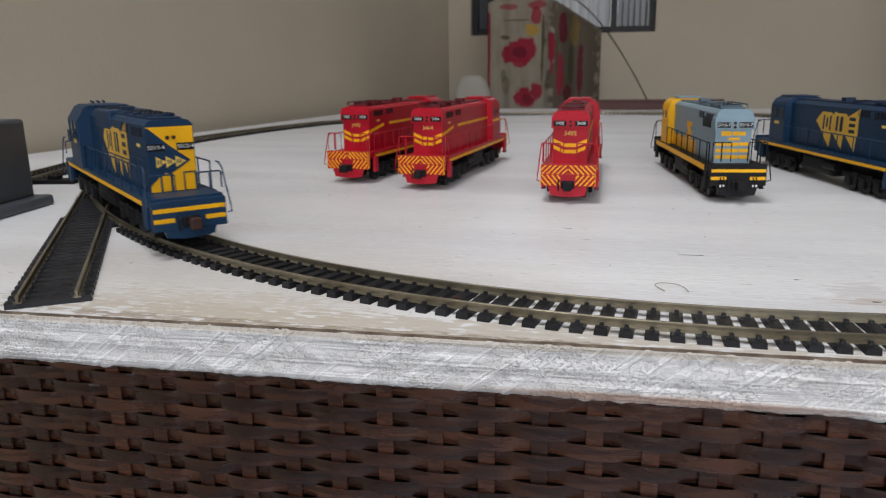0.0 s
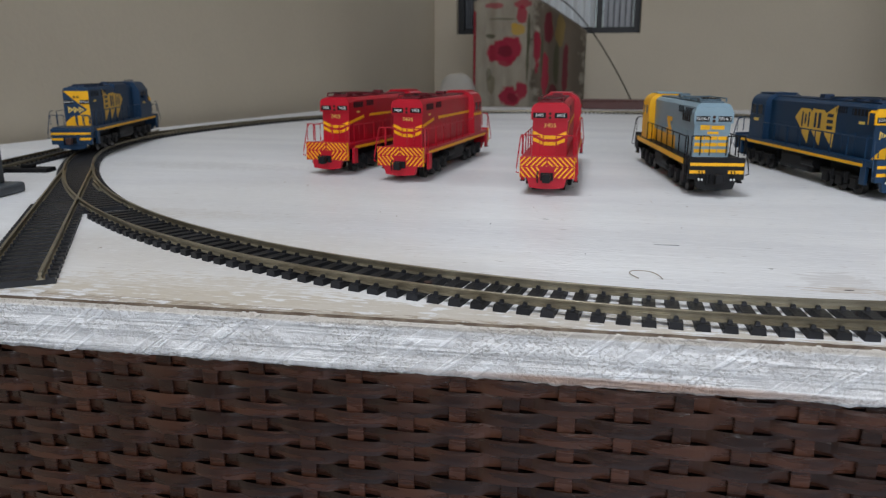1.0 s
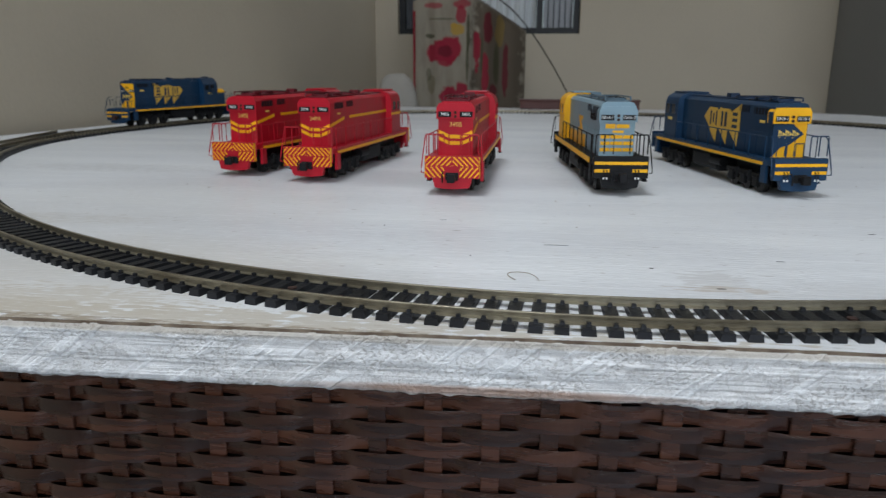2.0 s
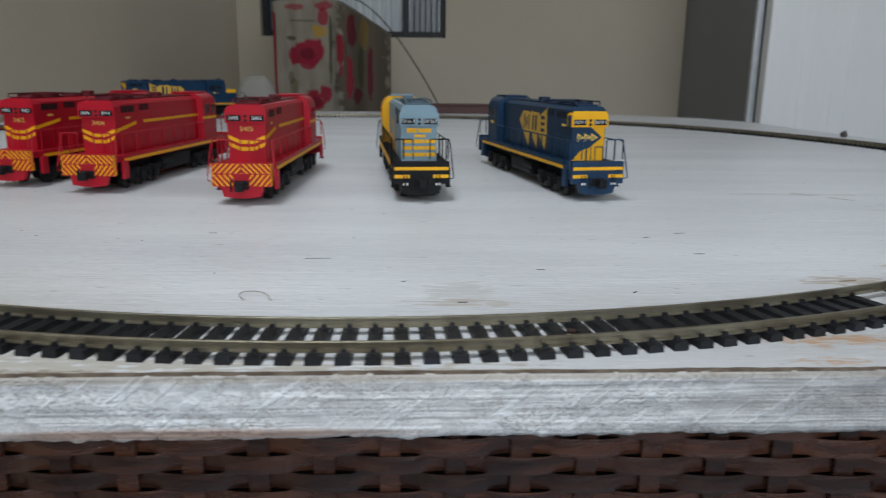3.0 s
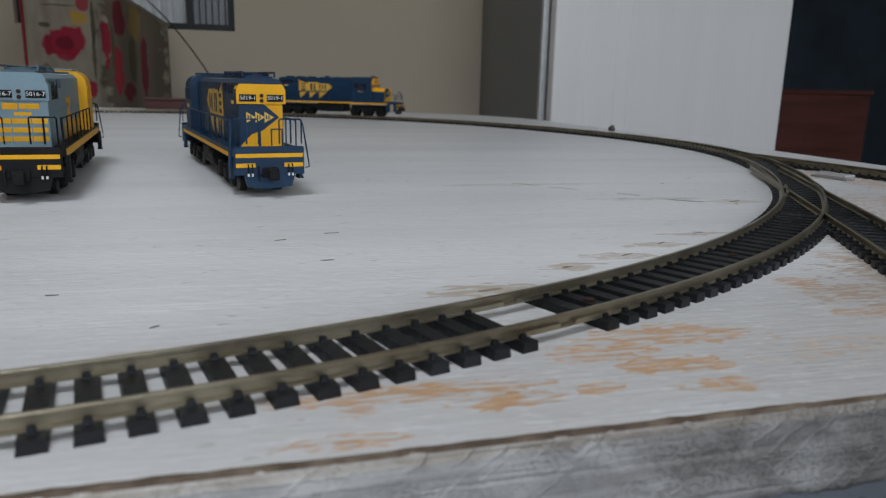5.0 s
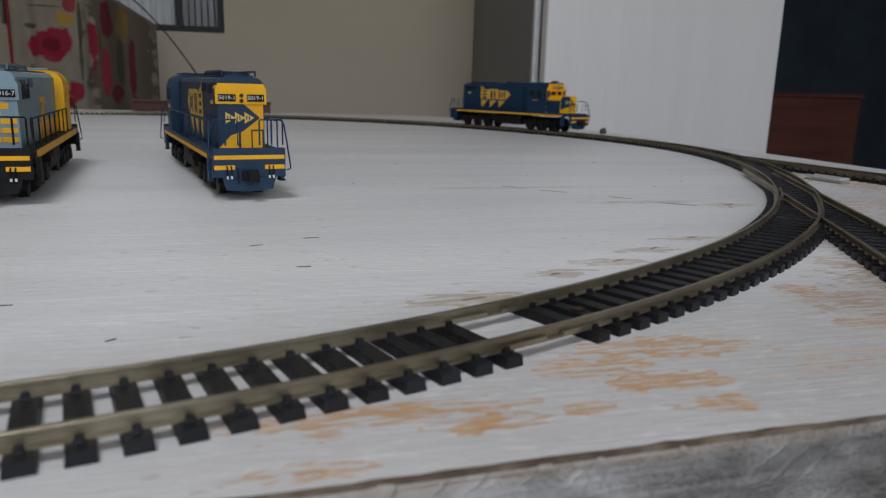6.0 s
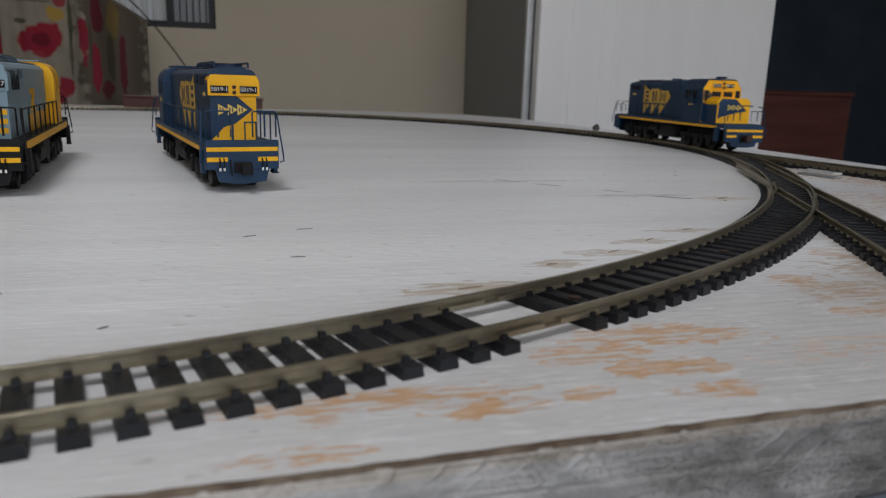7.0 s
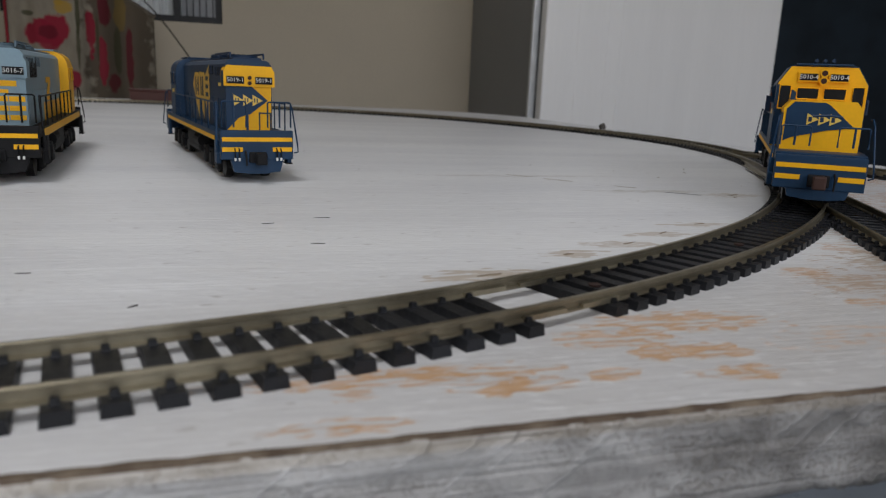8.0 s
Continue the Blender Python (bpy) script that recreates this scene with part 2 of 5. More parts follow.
BLACK = material("black_plastic", (0.010, 0.010, 0.011), 0.6, vary=0.3, scale=80, fine=900, gloss=0.2)
STEEL = material("dark_wheel_steel", (0.03, 0.028, 0.026), 0.45, metal=0.5, vary=0.3, scale=80, fine=900)
COUPLER = material("rusty_coupler", (0.07, 0.03, 0.022), 0.55, vary=0.3, scale=90, fine=900)
WHITE = material("white_lettering", (0.75, 0.75, 0.72), 0.5, vary=0.05)
CREAM = material("pale_yellow_logo", (0.80, 0.55, 0.12), 0.45, vary=0.06, scale=60, fine=900)
EMBLEM = material("golden_emblem_paint", (0.72, 0.43, 0.06), 0.45, vary=0.06, scale=60, fine=900)
GLASS_DARK = material("dark_cab_glass", (0.02, 0.022, 0.025), 0.08, vary=0.1)
LENS = material("headlight_lens", (0.09, 0.05, 0.04), 0.12, metal=0.3, vary=0.1)
WALL = material("cream_wall_paint", (0.56, 0.49, 0.375), 0.75, vary=0.035, scale=3, fine=160, bump=0.0005, second=(0.51, 0.445, 0.34))
CEIL = material("white_ceiling_paint", (0.78, 0.77, 0.74), 0.8, vary=0.03, scale=3, fine=120, bump=0.0004)
TILE = material("blue_grey_floor_tile", (0.35, 0.40, 0.455), 0.28, vary=0.08, scale=9, fine=160, rand=0.06)
GROUT = material("dark_grout", (0.12, 0.13, 0.14), 0.85, vary=0.1)
RATTAN = material("brown_synthetic_rattan", (0.080, 0.029, 0.014), 0.27, vary=0.16, scale=52, fine=700, bump=0.00008, stretch=(0.9, 1, 6), second=(0.021, 0.010, 0.009), rand=0.5, gloss=1.0, coat=0.3)
RATTAN_IN = material("gap_shade_black", (0.012, 0.008, 0.007), 0.8, vary=0.2)
DOOR = material("white_gloss_door", (0.90, 0.89, 0.87), 0.32, vary=0.03, scale=4, fine=120, stretch=(3, 3, 0.15), second=(0.86, 0.85, 0.83))
# Grey with the cabinet side's shadow put in; also on seal and lever base.
SIDE = material("shaded_side_and_lever_grey", (0.26, 0.265, 0.265), 0.55, vary=0.04, scale=5, fine=160)
TRIM = material("pale_metal_trim", (0.62, 0.64, 0.65), 0.35, metal=0.3, vary=0.05)
NAVY = material("dark_navy_curtain", (0.022, 0.036, 0.052), 0.75, vary=0.2, scale=8, fine=300, bump=0.0005)
WOOD = material("dark_red_brown_wood", (0.095, 0.030, 0.022), 0.42, vary=0.2, scale=14, fine=240, stretch=(0.3, 1, 4), bump=0.0002)
IRON = material("black_iron_frame", (0.015, 0.016, 0.018), 0.5, vary=0.2)
CURTAIN = material("white_window_sheer", (0.72, 0.75, 0.76), 0.8, vary=0.08, scale=20, fine=300, stretch=(6, 6, 0.3))
PILLOW = material("off_white_cushion", (0.42, 0.39, 0.34), 0.85, vary=0.06, scale=20, fine=500, bump=0.0004)
CLOTH = material("floral_cream_cloth", (0.29, 0.255, 0.195), 0.85, vary=0.12, scale=25, fine=700, bump=0.0003, stretch=(2.5, 1, 0.7), second=(0.235, 0.20, 0.15))
RED_F, DEEP, GREEN, GOLD = (0.27, 0.010, 0.030), (0.11, 0.006, 0.014), (0.050, 0.050, 0.022), (0.40, 0.24, 0.035)
blobs(CLOTH, [
    (-0.02, 0.105, 0.0025, 0.10, (0.30, 0.02, 0.03), 0.8, 0),
    # Turned side: its browner print and its shade, painted as one dark patch.
    (0.172, 0.10, 0.058, 0.30, (0.080, 0.058, 0.038), 0.85, 0),
    (0.034, 0.112, 0.026, 0.024, RED_F, 0.97, 0), (0.064, 0.118, 0.024, 0.028, RED_F, 0.97, 0), (0.052, 0.094, 0.022, 0.014, RED_F, 0.9, 0), (0.050, 0.112, 0.018, 0.012, DEEP, 0.75, 0),
    (0.080, 0.160, 0.017, 0.012, GOLD, 0.85, 0), (0.072, 0.168, 0.008, 0.006, GOLD, 0.9, 0), (0.088, 0.192, 0.012, 0.018, RED_F, 0.85, 0), (0.090, 0.215, 0.020, 0.010, RED_F, 0.8, 0),
    (0.018, 0.146, 0.012, 0.005, GREEN, 0.8, 0), (0.045, 0.183, 0.030, 0.0016, GREEN, 0.7, 0), (0.024, 0.212, 0.020, 0.007, RED_F, 0.7, 0),
    (0.104, 0.150, 0.0035, 0.045, GREEN, 0.85, 0), (0.103, 0.085, 0.003, 0.05, GREEN, 0.75, 0), (0.020, 0.040, 0.010, 0.020, (0.12, 0.10, 0.05), 0.6, 0), (0.014, 0.062, 0.006, 0.014, GREEN, 0.5, 0),
    (0.064, 0.012, 0.022, 0.024, RED_F, 0.97, 0), (0.090, 0.026, 0.014, 0.022, RED_F, 0.95, 0), (0.070, 0.008, 0.012, 0.010, DEEP, 0.6, 0),
    (0.122, 0.118, 0.008, 0.048, RED_F, 0.9, 0), (0.142, 0.060, 0.008, 0.045, RED_F, 0.85, 0), (0.148, 0.165, 0.010, 0.032, DEEP, 0.9, 0),
    (0.134, 0.10, 0.0025, 0.05, GREEN, 0.7, 0), (0.166, 0.085, 0.006, 0.05, GREEN, 0.75, 0), (0.172, 0.160, 0.010, 0.035, (0.20, 0.13, 0.03), 0.7, 0), (0.186, 0.070, 0.007, 0.055, DEEP, 0.85, 0), (0.158, 0.020, 0.010, 0.020, DEEP, 0.8, 0),
], wobble=0.42, freq=48, axes=(0, 2), soft=0.22)
CONTROLLER = material("dark_grey_controller_case", (0.075, 0.085, 0.095), 0.42, vary=0.1, scale=30, fine=900, bump=0.0001)
THREAD = material("tan_thread", (0.30, 0.25, 0.19), 0.7, vary=0.1)
CHIP = material("dark_paint_chip", (0.10, 0.09, 0.08), 0.8, vary=0.3)
CHIP_TAN = material("tan_paint_flake", (0.42, 0.34, 0.25), 0.8, vary=0.3)
CABLE = material("black_cable", (0.035, 0.030, 0.024), 0.5, vary=0.1)


# ---- mesh helpers, in centimetres ----
def part(name, bm, mat, parent=None, label="", smooth=False):
    """One mesh object out of a bmesh in centimetres, under its thing if one is given."""
    me = bpy.data.meshes.new(name)
    bmesh.ops.recalc_face_normals(bm, faces=bm.faces[:])
    bm.to_mesh(me)
    bm.free()
    me.transform(Matrix.Scale(CM, 4))
    me.materials.append(mat)
    if smooth:
        for p in me.polygons:
            p.use_smooth = True
    ob = new(name, me)
    ob.parent = parent
    if label:
        tagged(ob, label)
    return ob


def thing(name, m, label, category, group="", kind=""):
    ob = new(name)
    ob.empty_display_size = 0.02
    ob.matrix_world = m
    return tagged(ob, label, category, group, kind)


def box(bm, x0, x1, y0, y1, z0, z1, bevel=0.0):
    made = bmesh.ops.create_cube(bm, size=1)["verts"]
    for v in made:
        v.co = Vector(((x0 + x1) / 2 + v.co.x * (x1 - x0), (y0 + y1) / 2 + v.co.y * (y1 - y0), (z0 + z1) / 2 + v.co.z * (z1 - z0)))
    if bevel:
        edges = list({e for v in made for e in v.link_edges})
        bmesh.ops.bevel(bm, geom=edges, offset=bevel, segments=2, affect="EDGES", profile=0.5)
    return bm


def rod(bm, a, b, r, seg=10, r2=None):
    a, b = Vector(a), Vector(b)
    m = Matrix.Translation((a + b) / 2) @ (b - a).to_track_quat("Z", "Y").to_matrix().to_4x4()
    bmesh.ops.create_cone(bm, cap_ends=True, segments=seg, radius1=r, radius2=r if r2 is None else r2, depth=(b - a).length, matrix=m)
    return bm


def tube(bm, pts, r, seg=6):
    """A bent wire through the points."""
    pts = [Vector(p) for p in pts]
    rings = []
    for i, p in enumerate(pts):
        d = (pts[min(i + 1, len(pts) - 1)] - pts[max(i - 1, 0)]).normalized()
        q = d.to_track_quat("Z", "Y")
        rings.append([bm.verts.new(p + q @ Vector((r * math.cos(k * math.tau / seg), r * math.sin(k * math.tau / seg), 0))) for k in range(seg)])
    for a, b in zip(rings, rings[1:]):
        for k in range(seg):
            bm.faces.new((a[k], a[(k + 1) % seg], b[(k + 1) % seg], b[k]))
    bm.faces.new(rings[0][::-1])
    bm.faces.new(rings[-1])
    return bm


def slab(bm, outline, place, depth):
    """A flat piece: the outline in u, v; place(u, v, w) turns it into a point, w running from 0 to depth."""
    low, high = [bm.verts.new(place(u, v, 0)) for u, v in outline], [bm.verts.new(place(u, v, depth)) for u, v in outline]
    bm.faces.new(low[::-1])
    bm.faces.new(high)
    k = len(outline)
    for i in range(k):
        bm.faces.new((low[i], low[(i + 1) % k], high[(i + 1) % k], high[i]))
    return bm


def fresh():
    return bmesh.new()


def lettering(name, text, size, m, mat, parent):
    """A word in the built-in font as a thin mesh; m is its pose in the parent's space, in metres."""
    curve = bpy.data.curves.new(name, "FONT")
    curve.body, curve.size, curve.extrude = text, size * CM, 0.004 * CM
    curve.align_x, curve.align_y = "CENTER", "CENTER"
    curve.resolution_u = 2
    tmp = bpy.data.objects.new(name, curve)
    me = bpy.data.meshes.new_from_object(tmp)
    bpy.data.objects.remove(tmp)
    me.materials.clear()
    me.materials.append(mat)
    ob = new(name, me)
    ob.parent = parent
    ob.matrix_local = m
    return ob


# ---- the room ----
FLOOR = -75.0
CEILING = 180.0
room = pose(0, 0, TOP)


def structure(name, bm, mat, label, category, smooth=False):
    ob = part(name, bm, mat, None, "", smooth)
    ob.matrix_world = room
    return tagged(ob, label, category, "", "structure")


# Floor with tiles of 40 cm.
floor = structure("floor", box(fresh(), -140, 320, -170, 300, FLOOR - 6, FLOOR - 0.4), GROUT, "blue-grey glazed tile floor with dark joints", "floor")
# Left wall, set at an angle to the table.
def wall_left_x(y):
    return -42.5 - (200 - y) * 0.088


bm = fresh()
slab(bm, [(wall_left_x(-170), -170), (wall_left_x(200), 200), (wall_left_x(200) - 12, 212), (wall_left_x(-170) - 12, -170)], lambda u, v, w: (u, v, FLOOR + w), CEILING - FLOOR)
structure("wall_west", bm, WALL, "cream painted wall along the table", "wall")
# Far wall with a window opening.
WX0, WX1, WZ0, WZ1 = -36.4, 11.9, 16.5, 78.0
bm = fresh()
for x0, x1, z0, z1 in ((-60, WX0, FLOOR, CEILING), (WX1, 131, FLOOR, CEILING), (WX0, WX1, FLOOR, WZ0), (WX0, WX1, WZ1, CEILING)):
    box(bm, x0, x1, 200, 212, z0, z1)
structure("wall_north", bm, WALL, "cream painted far wall with a small barred window", "wall")
structure("wall_north_dark", box(fresh(), 131.2, 320, 232, 244, FLOOR, CEILING), NAVY, "dark navy recess wall beyond the door", "wall")
# Unseen wall, added to close the room against outside light.
structure("wall_east", box(fresh(), 308, 320, -170, 232, FLOOR, CEILING), WALL, "unseen cream wall closing the room", "wall")
# The unseen wall behind the camera, its wide opening added for the front lamp.
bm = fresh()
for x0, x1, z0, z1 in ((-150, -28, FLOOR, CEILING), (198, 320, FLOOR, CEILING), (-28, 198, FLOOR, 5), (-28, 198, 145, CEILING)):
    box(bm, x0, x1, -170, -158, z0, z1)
structure("wall_south", bm, WALL, "unseen cream wall with a wide opening added for the front lamp", "wall")
# Unseen ceiling; its opening is added for the overhead lamp.
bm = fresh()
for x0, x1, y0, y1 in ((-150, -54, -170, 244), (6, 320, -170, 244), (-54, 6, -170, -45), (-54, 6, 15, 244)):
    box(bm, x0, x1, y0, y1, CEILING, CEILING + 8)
structure("ceiling", bm, CEIL, "unseen white ceiling with an added opening for the overhead fill", "ceiling")

# The barred window: frame, mullions, bars, sheer curtain behind one leaf.
window = structure("window_1", box(fresh(), WX0, WX1, 205, 206, WZ0 - 0.2, WZ0 + 1.8), IRON, "black iron window with thin vertical bars and a white sheer", "window")


def room_part(name, bm, mat, parent, label=""):
    ob = part(name, bm, mat, None, label)
    ob.parent = parent
    return ob


for x in (WX0 + 0.8, -31.2, 1.4, WX1 - 0.8):
    room_part("window_frame", box(fresh(), x - 0.8, x + 0.8, 202.5, 206.5, WZ0, WZ1, 0.1), IRON, window)
room_part("window_frame", box(fresh(), WX0, WX1, 202.6, 206.4, WZ0 + 0.01, WZ0 + 1.5, 0.1), IRON, window)
room_part("window_frame", box(fresh(), WX0, WX1, 202.6, 206.4, WZ1 - 1.5, WZ1, 0.1), IRON, window)
for k in range(5):
    x = 3.6 + k * 1.5
    room_part("bar", rod(fresh(), (x, 203.6, WZ0 + 1), (x, 203.6, WZ1 - 1), 0.14, 6), IRON, window)
for k in range(5):
    x = -34.6 + k * 0.7
    room_part("bar", rod(fresh(), (x, 203.6, WZ0 + 1), (x, 203.6, WZ1 - 1), 0.14, 6), IRON, window)
bm = fresh()
cols = 90
low = [bm.verts.new((-30.3 + 30.8 * i / cols, 206.0 + 0.45 * math.sin(i * 0.9) + 0.2 * math.sin(i * 2.3), WZ0 + 1.5)) for i in range(cols + 1)]
top = [bm.verts.new((v.co.x, v.co.y + 0.1, WZ1 - 1.5)) for v in low]
for i in range(cols):
    bm.faces.new((low[i], low[i + 1], top[i + 1], top[i]))
room_part("sheer_curtain", bm, CURTAIN, window, "white sheer curtain in soft folds")
grey_leaf = material("frosted_grey_pane", (0.22, 0.23, 0.25), 0.25, vary=0.12, scale=15, fine=200, stretch=(4, 4, 0.4))
for x0, x1 in ((2.3, WX1 - 1.7), (WX0 + 1.7, -32.1)):
    room_part("pane", box(fresh(), x0, x1, 205.2, 205.6, WZ0 + 1.5, WZ1 - 1.5), grey_leaf, window, "frosted grey pane")

# ---- cabinet with white door, brown wooden panel ----
cabinet = thing("cabinet", pose(0, 0, TOP), "tall cabinet with glossy white door and side painted shade-grey", "cabinet")
part("body", box(fresh(), 74.6, 129.0, 155.4, 199.6, FLOOR, 165, 0.3), SIDE, cabinet, "cabinet side with its shade painted grey")
part("edge_trim", box(fresh(), 73.8, 75.2, 154.0, 155.2, FLOOR, 165, 0.15), TRIM, cabinet, "thin pale metal edge trim")
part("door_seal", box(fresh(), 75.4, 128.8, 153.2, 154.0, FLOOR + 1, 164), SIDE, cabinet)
door = part("door", box(fresh(), 75.0, 129.6, 150.2, 153.2, FLOOR + 1, 164, 0.4), DOOR, cabinet, "glossy white door")
for x, w in ((82.0, 1.4), (88.6, 2.0), (91.6, 0.7)):
    part("door_groove", box(fresh(), x, x + w, 150.08, 150.3, FLOOR + 1, 164, 0.1), DOOR, door)
chest = thing("wooden_headboard", pose(0, 0, TOP), "dark red-brown wooden panel standing behind the table", "wooden panel")
part("panel", box(fresh(), 129.9, 159.6, 156.5, 159.5, FLOOR, 5.0, 0.5), WOOD, chest)
part("top_rail", box(fresh(), 129.8, 160.0, 156.2, 159.8, 5.0, 6.0, 0.25), WOOD, chest)

# ---- cushion, cloth-covered chair back, cable, dark tray behind the board ----
cover = thing("covered_chair", pose(0, 0, TOP), "tall chair back under a cream cloth with red flowers", "covered chair")


def drape(u):
    """The cloth's outline from above: a front face, then a side that turns away."""
    if u < 0.55:
        return -26.6 + u / 0.55 * 12.4, 170 - 0.25 * math.sin(u * 30)
    s = (u - 0.55) / 0.45
    return -14.2 + s * 12.6, 170 + s * 10 + 0.7 * math.sin(s * 14)


bm = fresh()
NU, NV = 72, 30
grid = []
for j in range(NV + 1):
    v = j / NV
    row = []
    for i in range(NU + 1):
        u = i / NU
        x, y = drape(u)
        top = 23.5 - 1.6 * abs(u - 0.33) * 3 - (4.2 * max(0, u - 0.6) / 0.4) ** 1.1
        z = FLOOR + (top - FLOOR) * min(1, v * 1.04)
        lean = 0.35 * math.sin(u * 41 + v * 2) * (0.3 + 0.7 * (1 - v)) + noise.noise(Vector((x * 0.15, z * 0.1, 3))) * 0.6
        back = max(0, v - 0.97) / 0.03
        row.append(bm.verts.new((x, y + lean + back * 5, z + 0.8 * math.sin(back * 1.5))))
    grid.append(row)
for j in range(NV):
    for i in range(NU):
        bm.faces.new((grid[j][i], grid[j][i + 1], grid[j + 1][i + 1], grid[j + 1][i]))
cloth = part("cloth", bm, CLOTH, cover, "cream cloth printed with large red flowers, shade painted on its turned side", True)
cloth.location = (0, 0, 0)
solid = cloth.modifiers.new("thickness", "SOLIDIFY")
solid.thickness = 0.003
for v in cloth.data.vertices:
    v.co.x += 0.245
cloth.location.x = -0.245
part("seat_back", box(fresh(), -25, -14.5, 172.5, 177, FLOOR, 19, 0.6), WOOD, cover)
part("cloth_binding", tube(fresh(), [(-26.4, 169.5, z) for z in range(-20, 22, 4)], 0.28), material("red_binding", (0.28, 0.02, 0.03), 0.8), cover, "red edge binding")

cushion = thing("cushion", pose(0, 0, TOP), "plump off-white cushion beside the covered chair", "cushion")
bm = fresh()
bmesh.ops.create_uvsphere(bm, u_segments=28, v_segments=16, radius=1)
for v in bm.verts:
    v.co = Vector((-28.6 + 5.0 * math.copysign(abs(v.co.x) ** 0.7, v.co.x), 160 + 2.6 * v.co.y, -9 + 15.4 * math.copysign(abs(v.co.z) ** 0.65, v.co.z) + 0.3 * noise.noise(v.co * 3)))
part("cushion_body", bm, PILLOW, cushion, "", True)
stool = thing("stool", pose(0, 0, TOP), "low dark stool under the cushion", "stool")
part("seat", box(fresh(), -35, -22, 156, 164.0, -27, -24.2, 0.5), WOOD, stool)
for x in (-34, -23.2):
    for y in (157, 163):
        part("leg", rod(fresh(), (x, y, FLOOR), (x, y, -27), 0.8, 8), WOOD, stool)

tray = thing("dark_box", pose(0, 0, TOP), "long low dark wooden box at the far edge of the board", "box")
part("box_body", box(fresh(), -0.8, 20.8, 137.6, 140.0, 0.0, 1.45, 0.1), WOOD, tray)
part("box_lid", box(fresh(), -1.0, 21.0, 137.4, 140.2, 1.45, 1.8, 0.1), WOOD, tray)
cable = thing("cable", pose(0, 0, TOP), "thin black cable hanging from the covered chair", "cable")
pts = []
for k in range(15):
    s = k / 14
    pts.append((-9.0 + 20.5 * s, 172 + 14 * s, 23.2 - 26.0 * s ** 1.5))
part("cord", tube(fresh(), pts, 0.15), CABLE, cable)

# ---- the rattan table and the board on it ----
rattan = thing("rattan_table", pose(0, 0, TOP), "dark brown woven rattan table under the white board", "table")
TX0, TX1, TY0, TY1 = -52.0, 21.4, 19.7, 110.0
# Added near-black filler; its colour stands for the shade between the strands.
part("gap_shade_core", box(fresh(), TX0 + 0.7, TX1 - 0.7, TY0 + 0.75, TY1 - 0.7, FLOOR + 4, -1.5), RATTAN_IN, rattan)
STAKE, ROWH = 1.66, 0.50


def weave_row(length, phase, height):
    """One flat strand that runs before and behind the stakes in turn."""
    bm = fresh()
    n = int(length / STAKE * 10)
    rings = []
    for i in range(n + 1):
        x = length * i / n
        swing = math.cos(math.pi * x / STAKE + phase)
        y = -0.12 * math.copysign(abs(swing) ** 0.6, swing)
        bow = 0.012
        rings.append([bm.verts.new((x, y, -height / 2)), bm.verts.new((x, y - bow, -height / 4)), bm.verts.new((x, y - bow, height / 4)), bm.verts.new((x, y, height / 2)), bm.verts.new((x, y + 0.09, 0))])
    for a, b in zip(rings, rings[1:]):
        for k in range(5):
            bm.faces.new((a[k], a[(k + 1) % 5], b[(k + 1) % 5], b[k]))
    return bm


def shared(name, me, parent, m):
    ob = new(name, me)
    ob.parent = parent
    ob.matrix_local = m
    return ob


def mesh_of(bm, name, mat, smooth=False):
    ob = part(name, bm, mat, None, "", smooth)
    me = ob.data
    bpy.data.objects.remove(ob)
    return me


rows_front = [mesh_of(weave_row(TX1 - TX0, ph, 0.50), "strand", RATTAN, False) for ph in (0.0, math.pi)]
for k in range(150):
    z = -2.0 - k * ROWH
    if z < FLOOR + 2:
        break
    shared("strand", rows_front[k % 2], rattan, pose(TX0 * CM, TY0 * CM, z * CM, 0, 0, 0))
rows_side = [mesh_of(weave_row(TY1 - TY0, ph, 0.50), "strand", RATTAN, False) for ph in (0.0, math.pi)]
for k in range(150):
    z = -2.0 - k * ROWH
    if z < FLOOR + 2:
        break
    shared("strand", rows_side[k % 2], rattan, pose(TX1 * CM, TY0 * CM, z * CM, 0, 0, 90))
stake = mesh_of(box(fresh(), -0.27, 0.27, -0.06, 0.06, FLOOR + 2, -1.6, 0.04), "stake", RATTAN)
for k in range(int((TX1 - TX0) / STAKE) + 1):
    shared("stake", stake, rattan, pose((TX0 + k * STAKE) * CM, (TY0 + 0.02) * CM, 0))
for k in range(int((TY1 - TY0) / STAKE) + 1):
    shared("stake", stake, rattan, pose((TX1 - 0.02) * CM, (TY0 + k * STAKE) * CM, 0, 0, 0, 90))
for x in (TX0 + 1, TX1 - 0.4):
    for y in (TY0 + 0.6, TY1 - 1):
        part("corner_post", rod(fresh(), (x, y, FLOOR), (x, y, -1.5), 0.55, 12), RATTAN, rattan)

board = thing("layout_board", pose(0, 0, TOP), "white painted wooden board with worn scratched edges", "board")


def front_y(x):
    """The front edge of the board runs a little askew."""
    return 18.15 + 0.033 * x


OUTLINE = [(-61.5, front_y(-61.5) + 0.2), (61.0, front_y(61) + 0.2), (61.4, 64), (60.6, 100), (59.6, 121), (55.0, 131), (44, 139), (20, 141.5), (-44.0, 142.5)]
OUTLINE = [(max(x, wall_left_x(y) + 0.4), y) for x, y in OUTLINE]
part("board_top", slab(fresh(), OUTLINE, lambda u, v, w: (u, v, -1.55 + w), 1.55), BOARD, board)
